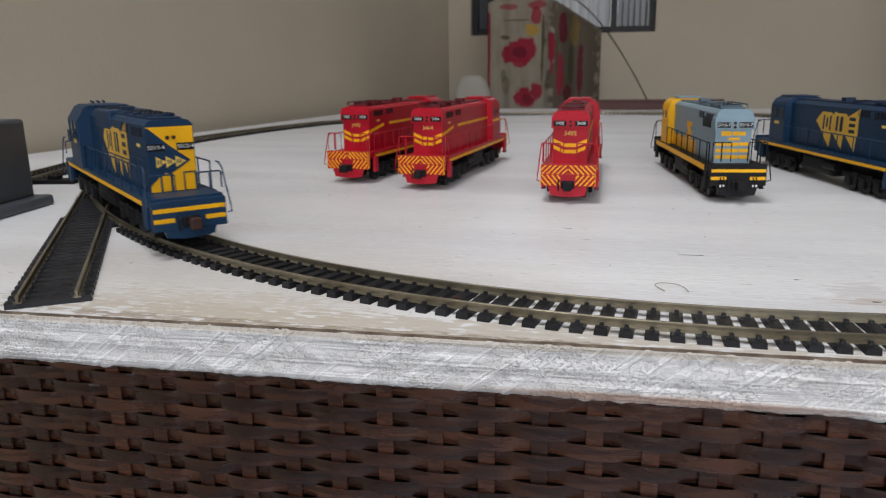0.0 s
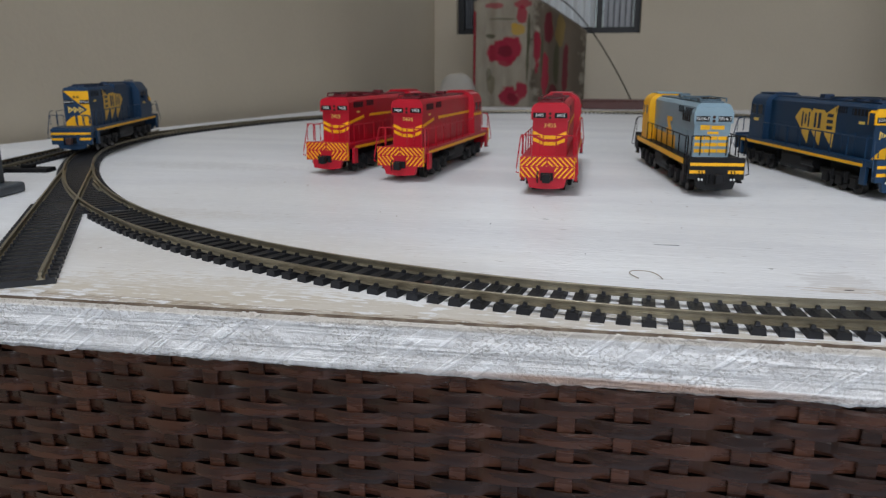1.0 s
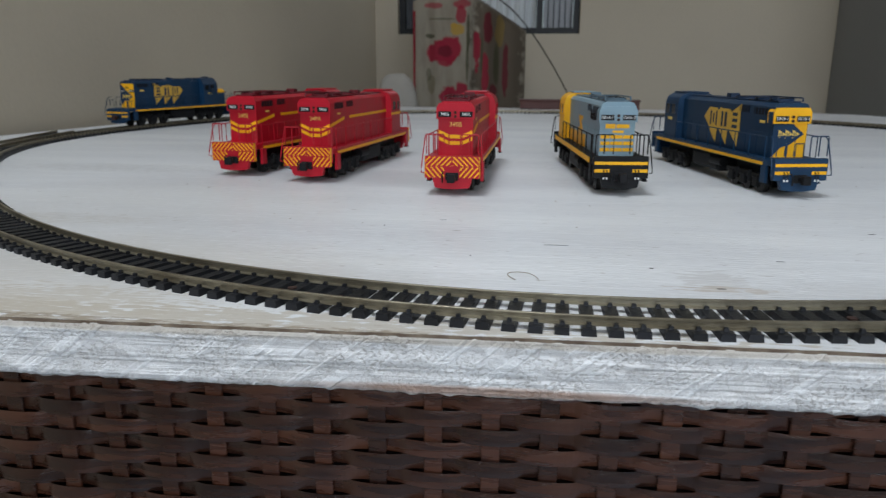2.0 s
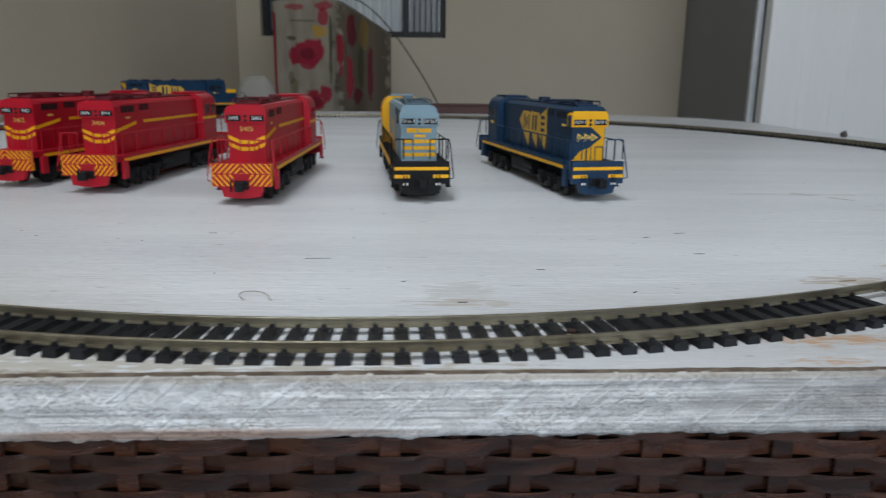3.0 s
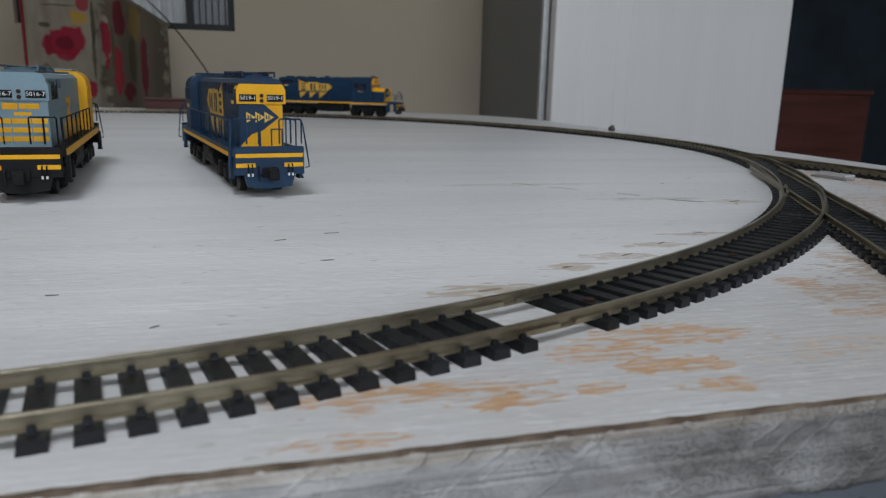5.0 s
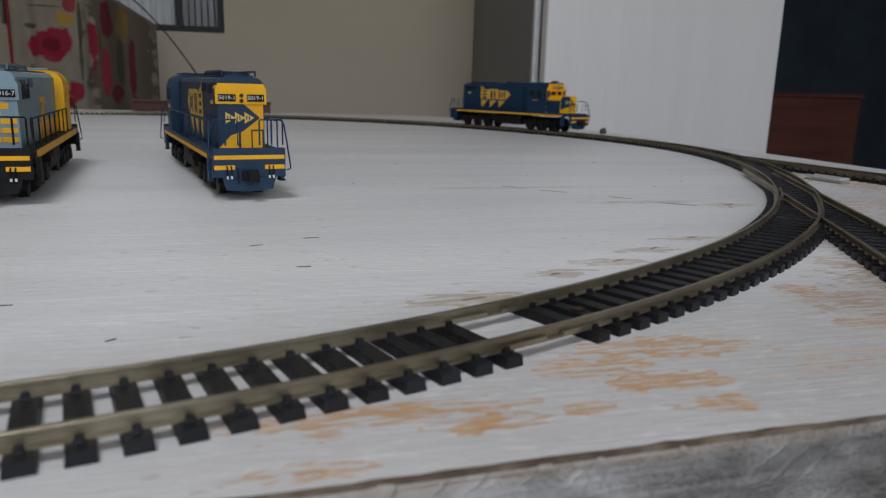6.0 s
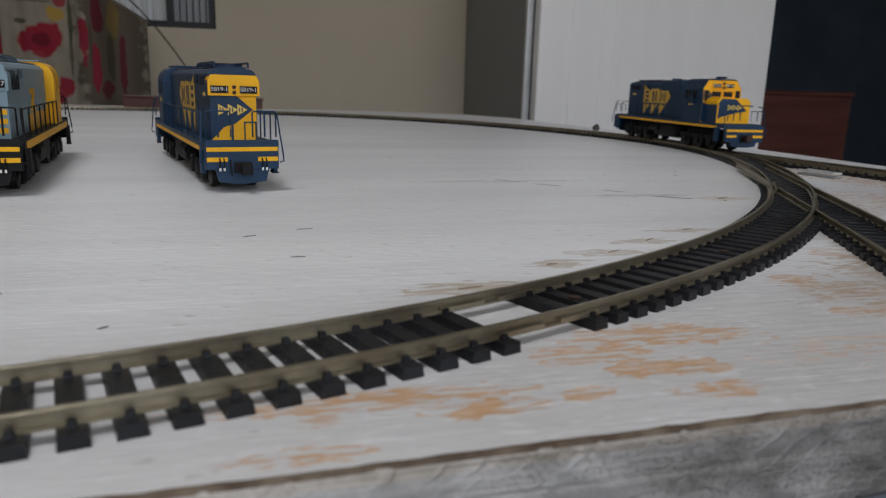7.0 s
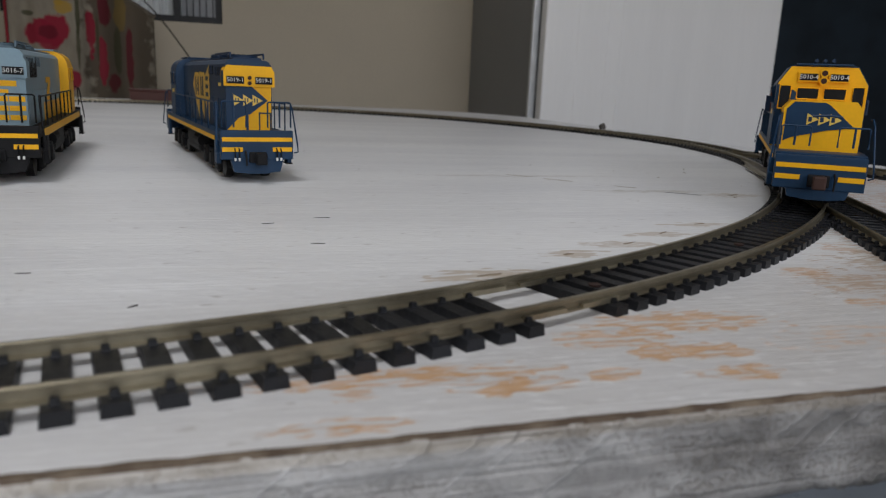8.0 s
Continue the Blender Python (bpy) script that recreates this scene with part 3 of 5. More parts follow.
# The brushed, ragged front edge: a band of uneven plaster-like paint.
bm = fresh()
N = 1100
levels = 12
grid = []
x_left, x_right = OUTLINE[0][0], 61.0
for i in range(N + 1):
    x = x_left + (x_right - x_left) * i / N
    ragged = -1.58 + 0.07 * noise.noise(Vector((x * 0.8, 0, 1))) + 0.05 * noise.noise(Vector((x * 3.1, 5, 1)))
    rim = 0.0 + 0.012 * noise.noise(Vector((x * 1.7, 2, 2)))
    row = []
    for j in range(levels + 1):
        s = j / levels
        z = rim * (1 - s) + ragged * s
        brush, across = (x * 0.8 + z * 1.4) % 1.7, (x * 0.7 - z * 1.3 + 0.4 * noise.noise(Vector((x * 0.2, 3, 1)))) % 2.6
        layer = 0.022 * math.sin(s * 17 + 1.5 * noise.noise(Vector((x * 0.3, s, 4))))
        y = front_y(x) - 0.02 * noise.noise(Vector((x * 0.7, z * 3, 7))) - 0.022 * noise.noise(Vector((x * 6, z * 9, 3))) - layer - (0.05 if brush < 0.13 or across < 0.12 else 0.0)
        if j == 0:
            y = front_y(x) + 0.12
        row.append(bm.verts.new((x, y, z + (0.0 if j else 0.004))))
    row.append(bm.verts.new((x, front_y(x) + 0.4, ragged + 0.02)))
    grid.append(row)
for a, b in zip(grid, grid[1:]):
    for j in range(levels + 1):
        bm.faces.new((a[j], a[j + 1], b[j + 1], b[j]))
part("front_edge", bm, EDGE, board, "rough brushed white paint on the board's edge, shade painted on its right part", True)
bm = fresh()
N = 400
line = []
for i in range(N + 1):
    x = x_left + (x_right - x_left) * i / N
    wide = 0.05 + 0.06 * noise.noise(Vector((x * 0.35, 9, 0))) + 0.06 * noise.noise(Vector((x * 2.2, 4, 0)))
    line.append((bm.verts.new((x, front_y(x) + 0.06, -0.05)), bm.verts.new((x, front_y(x) + 0.10, 0.012)), bm.verts.new((x, front_y(x) + 0.12 + max(0.01, wide), 0.008)), bm.verts.new((x, front_y(x) + 0.12 + max(0.01, wide), -0.05))))
for a, b in zip(line, line[1:]):
    for k in range(3):
        bm.faces.new((a[k], a[k + 1], b[k + 1], b[k]))
part("rubbed_rim", bm, RAW, board, "rim rubbed down to bare brown wood")

# Loose flakes and dents in the paint.
rng = random.Random(5)


def chip(x, y, length, width, turn, mat):
    length, width = length * 0.8, width * 0.6
    bm = fresh()
    k = 9
    ring = []
    for i in range(k):
        a = math.tau * i / k
        r = 0.75 + 0.35 * rng.random()
        ring.append((math.cos(a) * length / 2 * r, math.sin(a) * width / 2 * r))
    slab(bm, ring, lambda u, v, w: (u, v, w), 0.015)
    ob = part("paint_flake" if mat is CHIP_TAN else "dent", bm, mat, board)
    ob.matrix_local = pose(x * CM, y * CM, 0.0, 0, 0, turn)


for x, y, l, w, r, m in ((4.6, 28.96, 1.25, 0.05, 3, CHIP), (19.6, 33.9, 0.7, 0.09, 4, CHIP), (19.15, 30.1, 0.55, 0.10, 0, CHIP), (17.9, 33.0, 0.5, 0.07, 20, CHIP),
                         (36.4, 39.2, 2.2, 0.12, -35, CHIP), (34.6, 41.3, 1.6, 0.10, -40, CHIP_TAN), (32.2, 43.6, 2.0, 0.07, -42, CHIP_TAN), (30.6, 45.3, 2.0, 0.07, -40, CHIP_TAN),
                         (22.8, 26.4, 0.9, 0.22, 15, CHIP_TAN), (25.7, 28.3, 0.5, 0.25, 20, CHIP_TAN), (28.2, 29.5, 0.9, 0.14, 25, CHIP_TAN), (30.2, 30.9, 0.8, 0.10, 35, CHIP_TAN),
                         (38.7, 38.9, 1.0, 0.3, 20, CHIP_TAN), (32.5, 32.3, 0.7, 0.12, 20, CHIP_TAN), (9.7, 23.75, 0.4, 0.12, 5, CHIP), (12.6, 27.6, 0.4, 0.07, 0, CHIP),
                         (-0.5, 33.2, 0.45, 0.06, 10, CHIP), (15.2, 24.9, 0.3, 0.1, 40, CHIP)):
    chip(x, y, l, w, r, m)
for k in range(46):
    x, y = rng.uniform(-18, 52), rng.uniform(20, 62)
    chip(x, y, rng.uniform(0.08, 0.3), rng.uniform(0.04, 0.12), rng.uniform(0, 180), rng.choice((CHIP, CHIP_TAN, CHIP_TAN)))

thread = thing("thread", pose(0, 0, TOP), "thin curled tan thread lying on the board", "thread")
BEND = [Vector(p) for p in ((3.22, 23.72, 0.03), (2.96, 24.15, 0.05), (2.98, 24.36, 0.08), (3.22, 24.36, 0.12), (3.6, 24.22, 0.14), (3.88, 24.0, 0.09), (4.0, 23.74, 0.03))]
curl = []
for k in range(len(BEND) - 1):
    before, a, b, after = BEND[max(0, k - 1)], BEND[k], BEND[k + 1], BEND[min(len(BEND) - 1, k + 2)]
    for i in range(7):
        u = i / 7
        curl.append(tuple(0.5 * (2 * a + (b - before) * u + (2 * before - 5 * a + 4 * b - after) * u * u + (3 * a - before - 3 * b + after) * u ** 3)))
part("strand_of_thread", tube(fresh(), curl, 0.016, 5), THREAD, thread)

# The controller's case at the left end of the board.
case = thing("controller_box", pose(-0.334, 0.316, TOP, 0, 0, 8), "dark grey plastic controller case on a flanged foot", "controller")
part("case_body", box(fresh(), -5.5, 2.6, -3.0, 2.6, 0.5, 5.0, 0.2), CONTROLLER, case)
part("case_foot", box(fresh(), -6.1, 3.4, -3.5, 3.1, 0.0, 0.6, 0.15), CONTROLLER, case)

# ---- track ----
LOOP = (5.0, 69.0)
LOOP_MEAN = 50.098
LOOP_WAVES = ((-0.186, 3.297), (-1.49, -1.321), (0.611, 0.254), (0.228, 0.244), (-0.06, -0.303), (0.153, 0.105), (0.071, -0.153), (0.114, 0.047))


def loop_point(a):
    """The loop's centre line by the angle about its middle."""
    r = LOOP_MEAN + sum(c * math.cos((k + 1) * a) + d * math.sin((k + 1) * a) for k, (c, d) in enumerate(LOOP_WAVES))
    return Vector((LOOP[0] + r * math.cos(a), LOOP[1] + r * math.sin(a), 0))


STEPS = 1440
_pts = [loop_point(-math.tau * k / STEPS) for k in range(STEPS + 1)]
_len = np.concatenate([[0], np.cumsum([(b - a).length for a, b in zip(_pts, _pts[1:])])])
TOTAL = float(_len[-1])


def along(s):
    """A place on the loop by the way along it, clockwise from its right-hand end, in centimetres."""
    a = -math.tau * float(np.interp(s % TOTAL, _len, np.arange(STEPS + 1))) / STEPS
    return loop_point(a)


def way_of(degrees):
    return float(np.interp((-degrees % 360) / 360 * STEPS, np.arange(STEPS + 1), _len))


RAIL_SHAPE = [(-0.125, 0.20), (-0.125, 0.235), (-0.035, 0.255), (-0.03, 0.36), (-0.055, 0.38), (-0.055, 0.445), (-0.04, 0.455),
              (0.04, 0.455), (0.055, 0.445), (0.055, 0.38), (0.03, 0.36), (0.035, 0.255), (0.125, 0.235), (0.125, 0.20)]


def rail(name, points, offset, parent, closed=False, mat=RAIL):
    """A rail of a true section along a line, set off to its left."""
    bm = fresh()
    rings = []
    n = len(points)
    for i, p in enumerate(points):
        if closed:
            d = (points[(i + 1) % n] - points[i - 1]).normalized()
        else:
            d = (points[min(i + 1, n - 1)] - points[max(i - 1, 0)]).normalized()
        side = Vector((-d.y, d.x, 0))
        rings.append([bm.verts.new(p + side * (offset + u) + Vector((0, 0, z))) for u, z in RAIL_SHAPE])
    pairs = list(zip(rings, rings[1:])) + ([(rings[-1], rings[0])] if closed else [])
    k = len(RAIL_SHAPE)
    for a, b in pairs:
        for j in range(k):
            bm.faces.new((a[j], a[(j + 1) % k], b[(j + 1) % k], b[j]))
    if not closed:
        bm.faces.new(rings[0])
        bm.faces.new(rings[-1][::-1])
    return part(name, bm, mat, parent)


def sleeper_mesh(half, name="sleeper"):
    """A moulded sleeper with four spike heads that hold the rails."""
    bm = fresh()
    v = []
    for x in (-half, half):
        v.append([bm.verts.new((x, y, z)) for y, z in ((-0.20, 0.0), (-0.175, 0.21), (0.175, 0.21), (0.20, 0.0))])
    for j in range(4):
        bm.faces.new((v[0][j], v[0][(j + 1) % 4], v[1][(j + 1) % 4], v[1][j]))
    bm.faces.new(v[0][::-1])
    bm.faces.new(v[1])
    for x in (-0.87, 0.87):
        for s in (-1, 1):
            a = x + s * 0.16
            q = [bm.verts.new((a + dx, dy, z)) for z, k in ((0.205, 1.0), (0.31, 0.7)) for dx, dy in ((-0.06 * k, -0.075 * k), (0.06 * k, -0.075 * k), (0.06 * k, 0.075 * k), (-0.06 * k, 0.075 * k))]
            for j in range(4):
                bm.faces.new((q[j], q[(j + 1) % 4], q[4 + (j + 1) % 4], q[4 + j]))
            bm.faces.new(q[4:])
    return mesh_of(bm, name, SLEEPER)


GAUGE = 0.87
sleeper = sleeper_mesh(1.28)
loop = thing("track_loop", pose(0, 0, TOP), "oval model railway track with brass rails and black sleepers", "railway track")
ring = [along(TOTAL * k / 720) for k in range(720)]
rail("outer_rail", ring, GAUGE, loop, True)
rail("inner_rail", ring, -GAUGE, loop, True)
# Two gaps without sleepers at the ends of the turnouts, whose own long sleepers lie between.
NEAR_GAP, LEFT_GAP = (56.75, 59.09), (105.0, 105.96)
TURNOUTS = ((way_of(-20.0), way_of(-46.0)), (way_of(-125.8), way_of(-147.0)))
stretch = NEAR_GAP[0] + TOTAL - LEFT_GAP[1]
ways = [NEAR_GAP[1] + k * 0.676 for k in range(int((LEFT_GAP[0] - NEAR_GAP[1]) / 0.676) + 1)]
ways += [LEFT_GAP[1] + stretch * k / round(stretch / 0.665) for k in range(round(stretch / 0.665) + 1)]
near = []
for s in ways:
    if any(a < s % TOTAL < b for a, b in TURNOUTS):
        continue
    p, q = along(s), along(s + 0.3)
    m = Matrix.Translation((*(p * CM),)) @ Matrix.Rotation(math.atan2(q.y - p.y, q.x - p.x) + math.pi / 2, 4, "Z")
    near.append((p.y, m))
near.sort(key=lambda r: r[0])
for _, m in near[:290]:
    shared("sleeper", sleeper, loop, m)
far_me = bpy.data.meshes.new("sleeper_rest")
vs, fs = [], []
for _, m in near[290:]:
    base = len(vs)
    vs += [tuple(m @ v.co) for v in sleeper.vertices]
    fs += [tuple(base + i for i in p.vertices) for p in sleeper.polygons]
far_me.from_pydata(vs, [], fs)
far_me.materials.append(SLEEPER)
far_ob = new("sleeper_rest", far_me)
far_ob.parent = loop
tagged(far_ob, kind="stuff")
# Rail joiners at the joints near the edge.
for deg in (-67.4, -69.2, -124.7, -92.0):
    s = way_of(deg)
    line = [along(s + d) for d in (-0.55, 0, 0.55)]
    for off in (-GAUGE, GAUGE):
        bm = fresh()
        for a, b in zip(line, line[1:]):
            d = (b - a).normalized()
            n = Vector((-d.y, d.x, 0))
            for side in (-1, 1):
                pts = [a + n * (off + side * 0.06), b + n * (off + side * 0.06), b + n * (off + side * 0.14), a + n * (off + side * 0.14)]
                slab(bm, [(0, 0), (1, 0), (1, 1), (0, 1)], lambda u, v, w, P=pts: P[int(u * (1 - v) + v * (3 - u))] + Vector((0, 0, 0.212 + w)), 0.1)
        part("rail_joiner", bm, JOINER, loop)


def siding(name, start, end, label, skip_loop=2.3, ends=(1.0, 1.0)):
    """A straight track that leaves the loop; no sleepers where it lies in the loop itself."""
    start, end = Vector((*start, 0)), Vector((*end, 0))
    t = thing(name, pose(0, 0, TOP - 0.00006), label, "railway track")
    length = (end - start).length
    d = (end - start).normalized()
    line = [start + d * (length * k / 24) for k in range(25)]
    for off, nm, reach in ((GAUGE, "outer_rail", ends[0]), (-GAUGE, "inner_rail", ends[1])):
        rail(nm, line[:max(3, round(25 * reach))], off, t)
    turn = math.atan2(d.y, d.x) + math.pi / 2
    middle = Vector((LOOP[0], LOOP[1], 0))
    for k in range(int(length / 0.66)):
        p = start + d * (0.3 + k * 0.66)
        v = p - middle
        r = (loop_point(math.atan2(v.y, v.x)) - middle).length
        if abs(v.length - r) < skip_loop:
            continue
        shared("sleeper", sleeper, t, Matrix.Translation((*(p * CM),)) @ Matrix.Rotation(turn, 4, "Z"))
    return t


right_leg = siding("turnout_track", (32.3, 19.6), (48.3, 49.3), "straight turnout leg of brass rail on black sleepers", 1.7)
left_leg = siding("turnout_track", (-16.5, 18.4), (-33.1, 43.0), "straight turnout leg ending at the board's front edge", 1.7)
siding("siding_track", (57.3, 20.4), (52.7, 59.0), "straight siding along the side of the board", 2.0)
siding("siding_track", (-38.6, 39.8), (-46.9, 72.5), "straight siding beside the cream wall", 2.0)
# Wide shared sleepers, check rail, lever and rusty screws of the turnouts.
def long_sleeper(outer):
    """A turnout sleeper that reaches from inside the loop to beyond the straight leg."""
    bm = fresh()
    v = [[bm.verts.new((x, y, z)) for y, z in ((-0.20, 0.0), (-0.175, 0.208), (0.175, 0.208), (0.20, 0.0))] for x in (-1.28, outer)]
    for j in range(4):
        bm.faces.new((v[0][j], v[0][(j + 1) % 4], v[1][(j + 1) % 4], v[1][j]))
    bm.faces.new(v[0][::-1])
    bm.faces.new(v[1])
    return mesh_of(bm, "turnout_sleeper", SLEEPER)


LONG = [long_sleeper(1.3 + 0.25 * k) for k in range(9)]
for leg, degs, sgn, base, slope in ((right_leg, np.arange(-46.0, -20.0, 0.8), 1, (40.15, 34.0), 0.537), (left_leg, np.arange(-147.0, -125.4, 0.8), -1, (-23.9, 29.8), -0.671)):
    for deg in degs:
        s = way_of(float(deg))
        p, q = along(s), along(s + 0.3)
        d = (q - p).normalized()
        n = Vector((-d.y, d.x, 0))
        # The way along the normal to the leg's centre line.
        gap = ((base[0] + slope * (p.y - base[1])) - p.x) / (n.x - slope * n.y)
        kind = LONG[max(0, min(8, round((gap + 1.28 - 1.3) / 0.25)))]
        turn = math.atan2(n.y, n.x)
        shared("turnout_sleeper", kind, leg, Matrix.Translation((*((p + Vector((0, 0, -0.004))) * CM),)) @ Matrix.Rotation(turn, 4, "Z"))
    a = way_of(-38.0 if sgn > 0 else -134.0)
    rail("check_rail", [along(a + k * 0.4) for k in range(-4, 5)], -GAUGE + 0.2, leg, False, JOINER)
for deg, off in ((-57.6, 0.1), (-66.2, 0.1), (-81.3, 0.1), (-100, 0.1)):
    p = along(way_of(deg))
    bm = fresh()
    rod(bm, p + Vector((0, 0, 0.19)), p + Vector((0, 0, 0.25)), 0.14, 10)
    part("screw", bm, RUST, loop)
lever = thing("point_lever", pose(0.508, 0.464, TOP, 0, 0, -83), "small chromed turnout lever with black base", "point lever")
part("lever_base", box(fresh(), -1.3, 1.3, -0.35, 0.35, 0, 0.12, 0.04), SIDE, lever)
part("lever_rod", tube(fresh(), [(-1.2, -0.35, 0.3), (1.2, -0.35, 0.3), (1.2, 0.35, 0.3), (-1.2, 0.35, 0.3)], 0.06), TRIM, lever)
lever = thing("point_lever", pose(-0.366, 0.424, TOP, 0, 0, 10), "small black turnout lever box", "point lever")
part("lever_base", box(fresh(), -1.6, 1.6, -0.6, 0.6, 0, 0.3, 0.06), BLACK, lever)
part("lever_rod", box(fresh(), -0.4, 0.4, -0.3, 0.3, 0.3, 0.55, 0.05), BLACK, lever)
# One rail stub mark on the far board, a small lump of plaster.
lump = thing("plaster_lump", pose(0.585, 0.905, TOP), "small grey crumb of plaster on the board", "crumb")
bm = fresh()
bmesh.ops.create_icosphere(bm, subdivisions=2, radius=0.5)
for v in bm.verts:
    v.co = v.co * (0.8 + 0.4 * noise.noise(v.co * 3))
    v.co.z = max(0, v.co.z * 1.1 + 0.3)
part("crumb", bm, CHIP, lump)

# ---- locomotives: local +x runs towards the cab and nose, z = 0 is under the wheels ----
SCHEMES = {
    "blue": dict(body=BLUE, roof=BLUE_DARK, cab=BLUE, frame=BLUE, pilot=BLUE, rails=BLUE, stripe=YELLOW, plow=BLUE),
    "navy": dict(body=BLUE, roof=BLUE_DARK, cab=BLUE, frame=BLUE, pilot=BLUE, rails=BLUE, stripe=YELLOW, plow=BLUE),
    "red": dict(body=RED, roof=RED_DARK, cab=RED, frame=RED, pilot=RED, rails=RED, stripe=YELLOW, plow=RED),
    "grey": dict(body=GREY, roof=GREY_DARK, cab=YELLOW, frame=BLACK, pilot=BLACK, rails=BLACK, stripe=YELLOW, plow=BLACK),
}


def build_locomotive(name, m, length, scheme, number, label, wide=1.5):
    c = SCHEMES[scheme]
    big = scheme == "navy"
    h = length / 2
    ob = thing(name, m, label, "model locomotive", "model locomotives on the board")
    hood0 = -h + (1.55 if not big else 1.9)          # end face of the long hood
    cab1 = h - (2.3 if not big else 3.6)             # front of the cab
    cab0 = cab1 - (2.4 if not big else 2.9)
    hw, top, deck = 0.98, 5.05, 2.05
    cw = 1.62 if big else 1.42

    # Frame, sill and stripes.
    part("footplate", box(fresh(), -h + 0.3, h - 0.3, -wide, wide, 1.72, deck, 0.04), c["frame"], ob)
    for s in (-1, 1):
        part("side_sill", box(fresh(), -h + 1.2, h - 1.2, s * wide - 0.03, s * wide + 0.03, 1.66, deck + 0.01), c["frame"], ob)
        y0, y1 = sorted((s * (wide + 0.03), s * (wide + 0.05)))
        part("sill_stripe", box(fresh(), -h + 1.25, h - 1.25, y0, y1, 1.70, 1.87 if scheme != "grey" else 2.0), c["stripe"], ob, "painted yellow stripe")

    # Long hood with rounded roof edges.
    bm = fresh()
    outline = [(-hw, deck), (-hw, top - 0.22), (-hw + 0.14, top - 0.05), (-hw + 0.3, top), (hw - 0.3, top), (hw - 0.14, top - 0.05), (hw, top - 0.22), (hw, deck)]
    slab(bm, outline, lambda u, v, w: (hood0 + w, u, v), cab0 - hood0 + 0.02)
    hood = part("long_hood", bm, c["body"], ob)
    # Access doors along the hood, raised a little.
    n = 9 if not big else 13
    for s in (-1, 1):
        for k in range(n):
            a = hood0 + 0.35 + k * (cab0 - hood0 - 0.6) / n
            b = a + (cab0 - hood0 - 0.6) / n - 0.12
            part("hood_door", box(fresh(), a, b, s * hw - 0.02, s * hw + 0.02, deck + 0.12, deck + 1.35, 0.01), c["body"], hood)
        for a, b, z0 in ((hood0 + 0.5, hood0 + 2.3, 4.35), (hood0 + 2.9, hood0 + 4.1, 4.4)):
            part("intake_grille", box(fresh(), a, b, s * hw - 0.02, s * hw + 0.03, z0, z0 + 0.38, 0.01), BLACK, hood, "black slatted air intake")
            for j in range(5):
                xx = a + (j + 0.5) * (b - a) / 5
                part("grille_slat", box(fresh(), xx - 0.03, xx + 0.03, s * (hw + 0.035) - 0.01, s * (hw + 0.035) + 0.01, z0, z0 + 0.38), c["roof"], hood)
    # Roof: raised spine, fans, exhaust.
    part("roof_walk", box(fresh(), hood0 + 0.25, cab0 - 0.1, -0.62, 0.62, top - 0.02, top + 0.09, 0.03), c["roof"], ob)
    fans = (hood0 + 1.2, hood0 + 2.9, hood0 + 5.4) if not big else (hood0 + 1.4, hood0 + 3.1, hood0 + 4.8, hood0 + 9.0, hood0 + 10.6)
    for x in fans:
        bm = fresh()
        rod(bm, (x, 0, top + 0.05), (x, 0, top + 0.2), 0.66, 20)
        fan = part("roof_fan", bm, c["roof"], ob)
        for k in range(5):
            y = -0.44 + 0.22 * k
            part("fan_slat", box(fresh(), x - 0.45, x + 0.45, y - 0.025, y + 0.025, top + 0.2, top + 0.235), BLACK, fan)
    part("exhaust_pipe", box(fresh(), hood0 + 6.9, hood0 + 7.5, -0.32, 0.32, top + 0.05, top + 0.34, 0.05), c["roof"], ob)
    if not big:
        part("roof_rail", tube(fresh(), [(hood0 + 0.25, -0.7, top + 0.05), (hood0 + 0.3, -0.7, top + 0.26), (hood0 + 3.7, -0.7, top + 0.26), (hood0 + 3.75, 0.7, top + 0.26), (hood0 + 0.3, 0.7, top + 0.26), (hood0 + 0.25, 0.7, top + 0.05)], 0.045), c["roof"], ob)
    else:
        part("dynamic_brake", box(fresh(), hood0 + 6.4, hood0 + 9.9, -hw - 0.05, hw + 0.05, top - 0.75, top + 0.16, 0.08), c["body"], ob)

    # Cab with chamfered roof.
    bm = fresh()
    roof = 5.28
    if big:
        outline = [(-cw, deck), (-cw, 4.55), (-cw + 0.42, roof - 0.06), (-cw + 0.6, roof), (cw - 0.6, roof), (cw - 0.42, roof - 0.06), (cw, 4.55), (cw, deck)]
    else:
        arch = [(math.cos(radians(g)), math.sin(radians(g))) for g in range(0, 181, 15)]
        outline = [(cw, deck)] + [(cw * math.copysign(abs(a) ** 0.62, a), 4.35 + (roof - 4.35) * b ** 0.8) for a, b in arch] + [(-cw, deck)]
    slab(bm, outline, lambda u, v, w: (cab0 + w, u, v), cab1 - cab0)
    cab = part("cab", bm, c["cab"], ob, "yellow painted cab" if scheme == "grey" else "")
    part("cab_roof", box(fresh(), cab0 - 0.08, cab1 + 0.12, -cw + 0.62, cw - 0.62, roof - 0.04, roof + 0.04, 0.03), c["body"] if scheme != "navy" else BLUE, ob)
    for s in (-1, 1):
        for a, b in ((cab0 + 0.3, cab0 + 1.15), (cab0 + 1.4, cab0 + 2.15)):
            part("side_window", box(fresh(), a, b, s * cw - 0.02, s * cw + 0.02, 3.75, 4.45, 0.01), GLASS_DARK, cab, "dark cab window")
            part("window_surround", tube(fresh(), [(a, s * (cw + 0.02), 3.75), (b, s * (cw + 0.02), 3.75), (b, s * (cw + 0.02), 4.45), (a, s * (cw + 0.02), 4.45), (a, s * (cw + 0.02), 3.75)], 0.03, 4), c["cab"], cab)
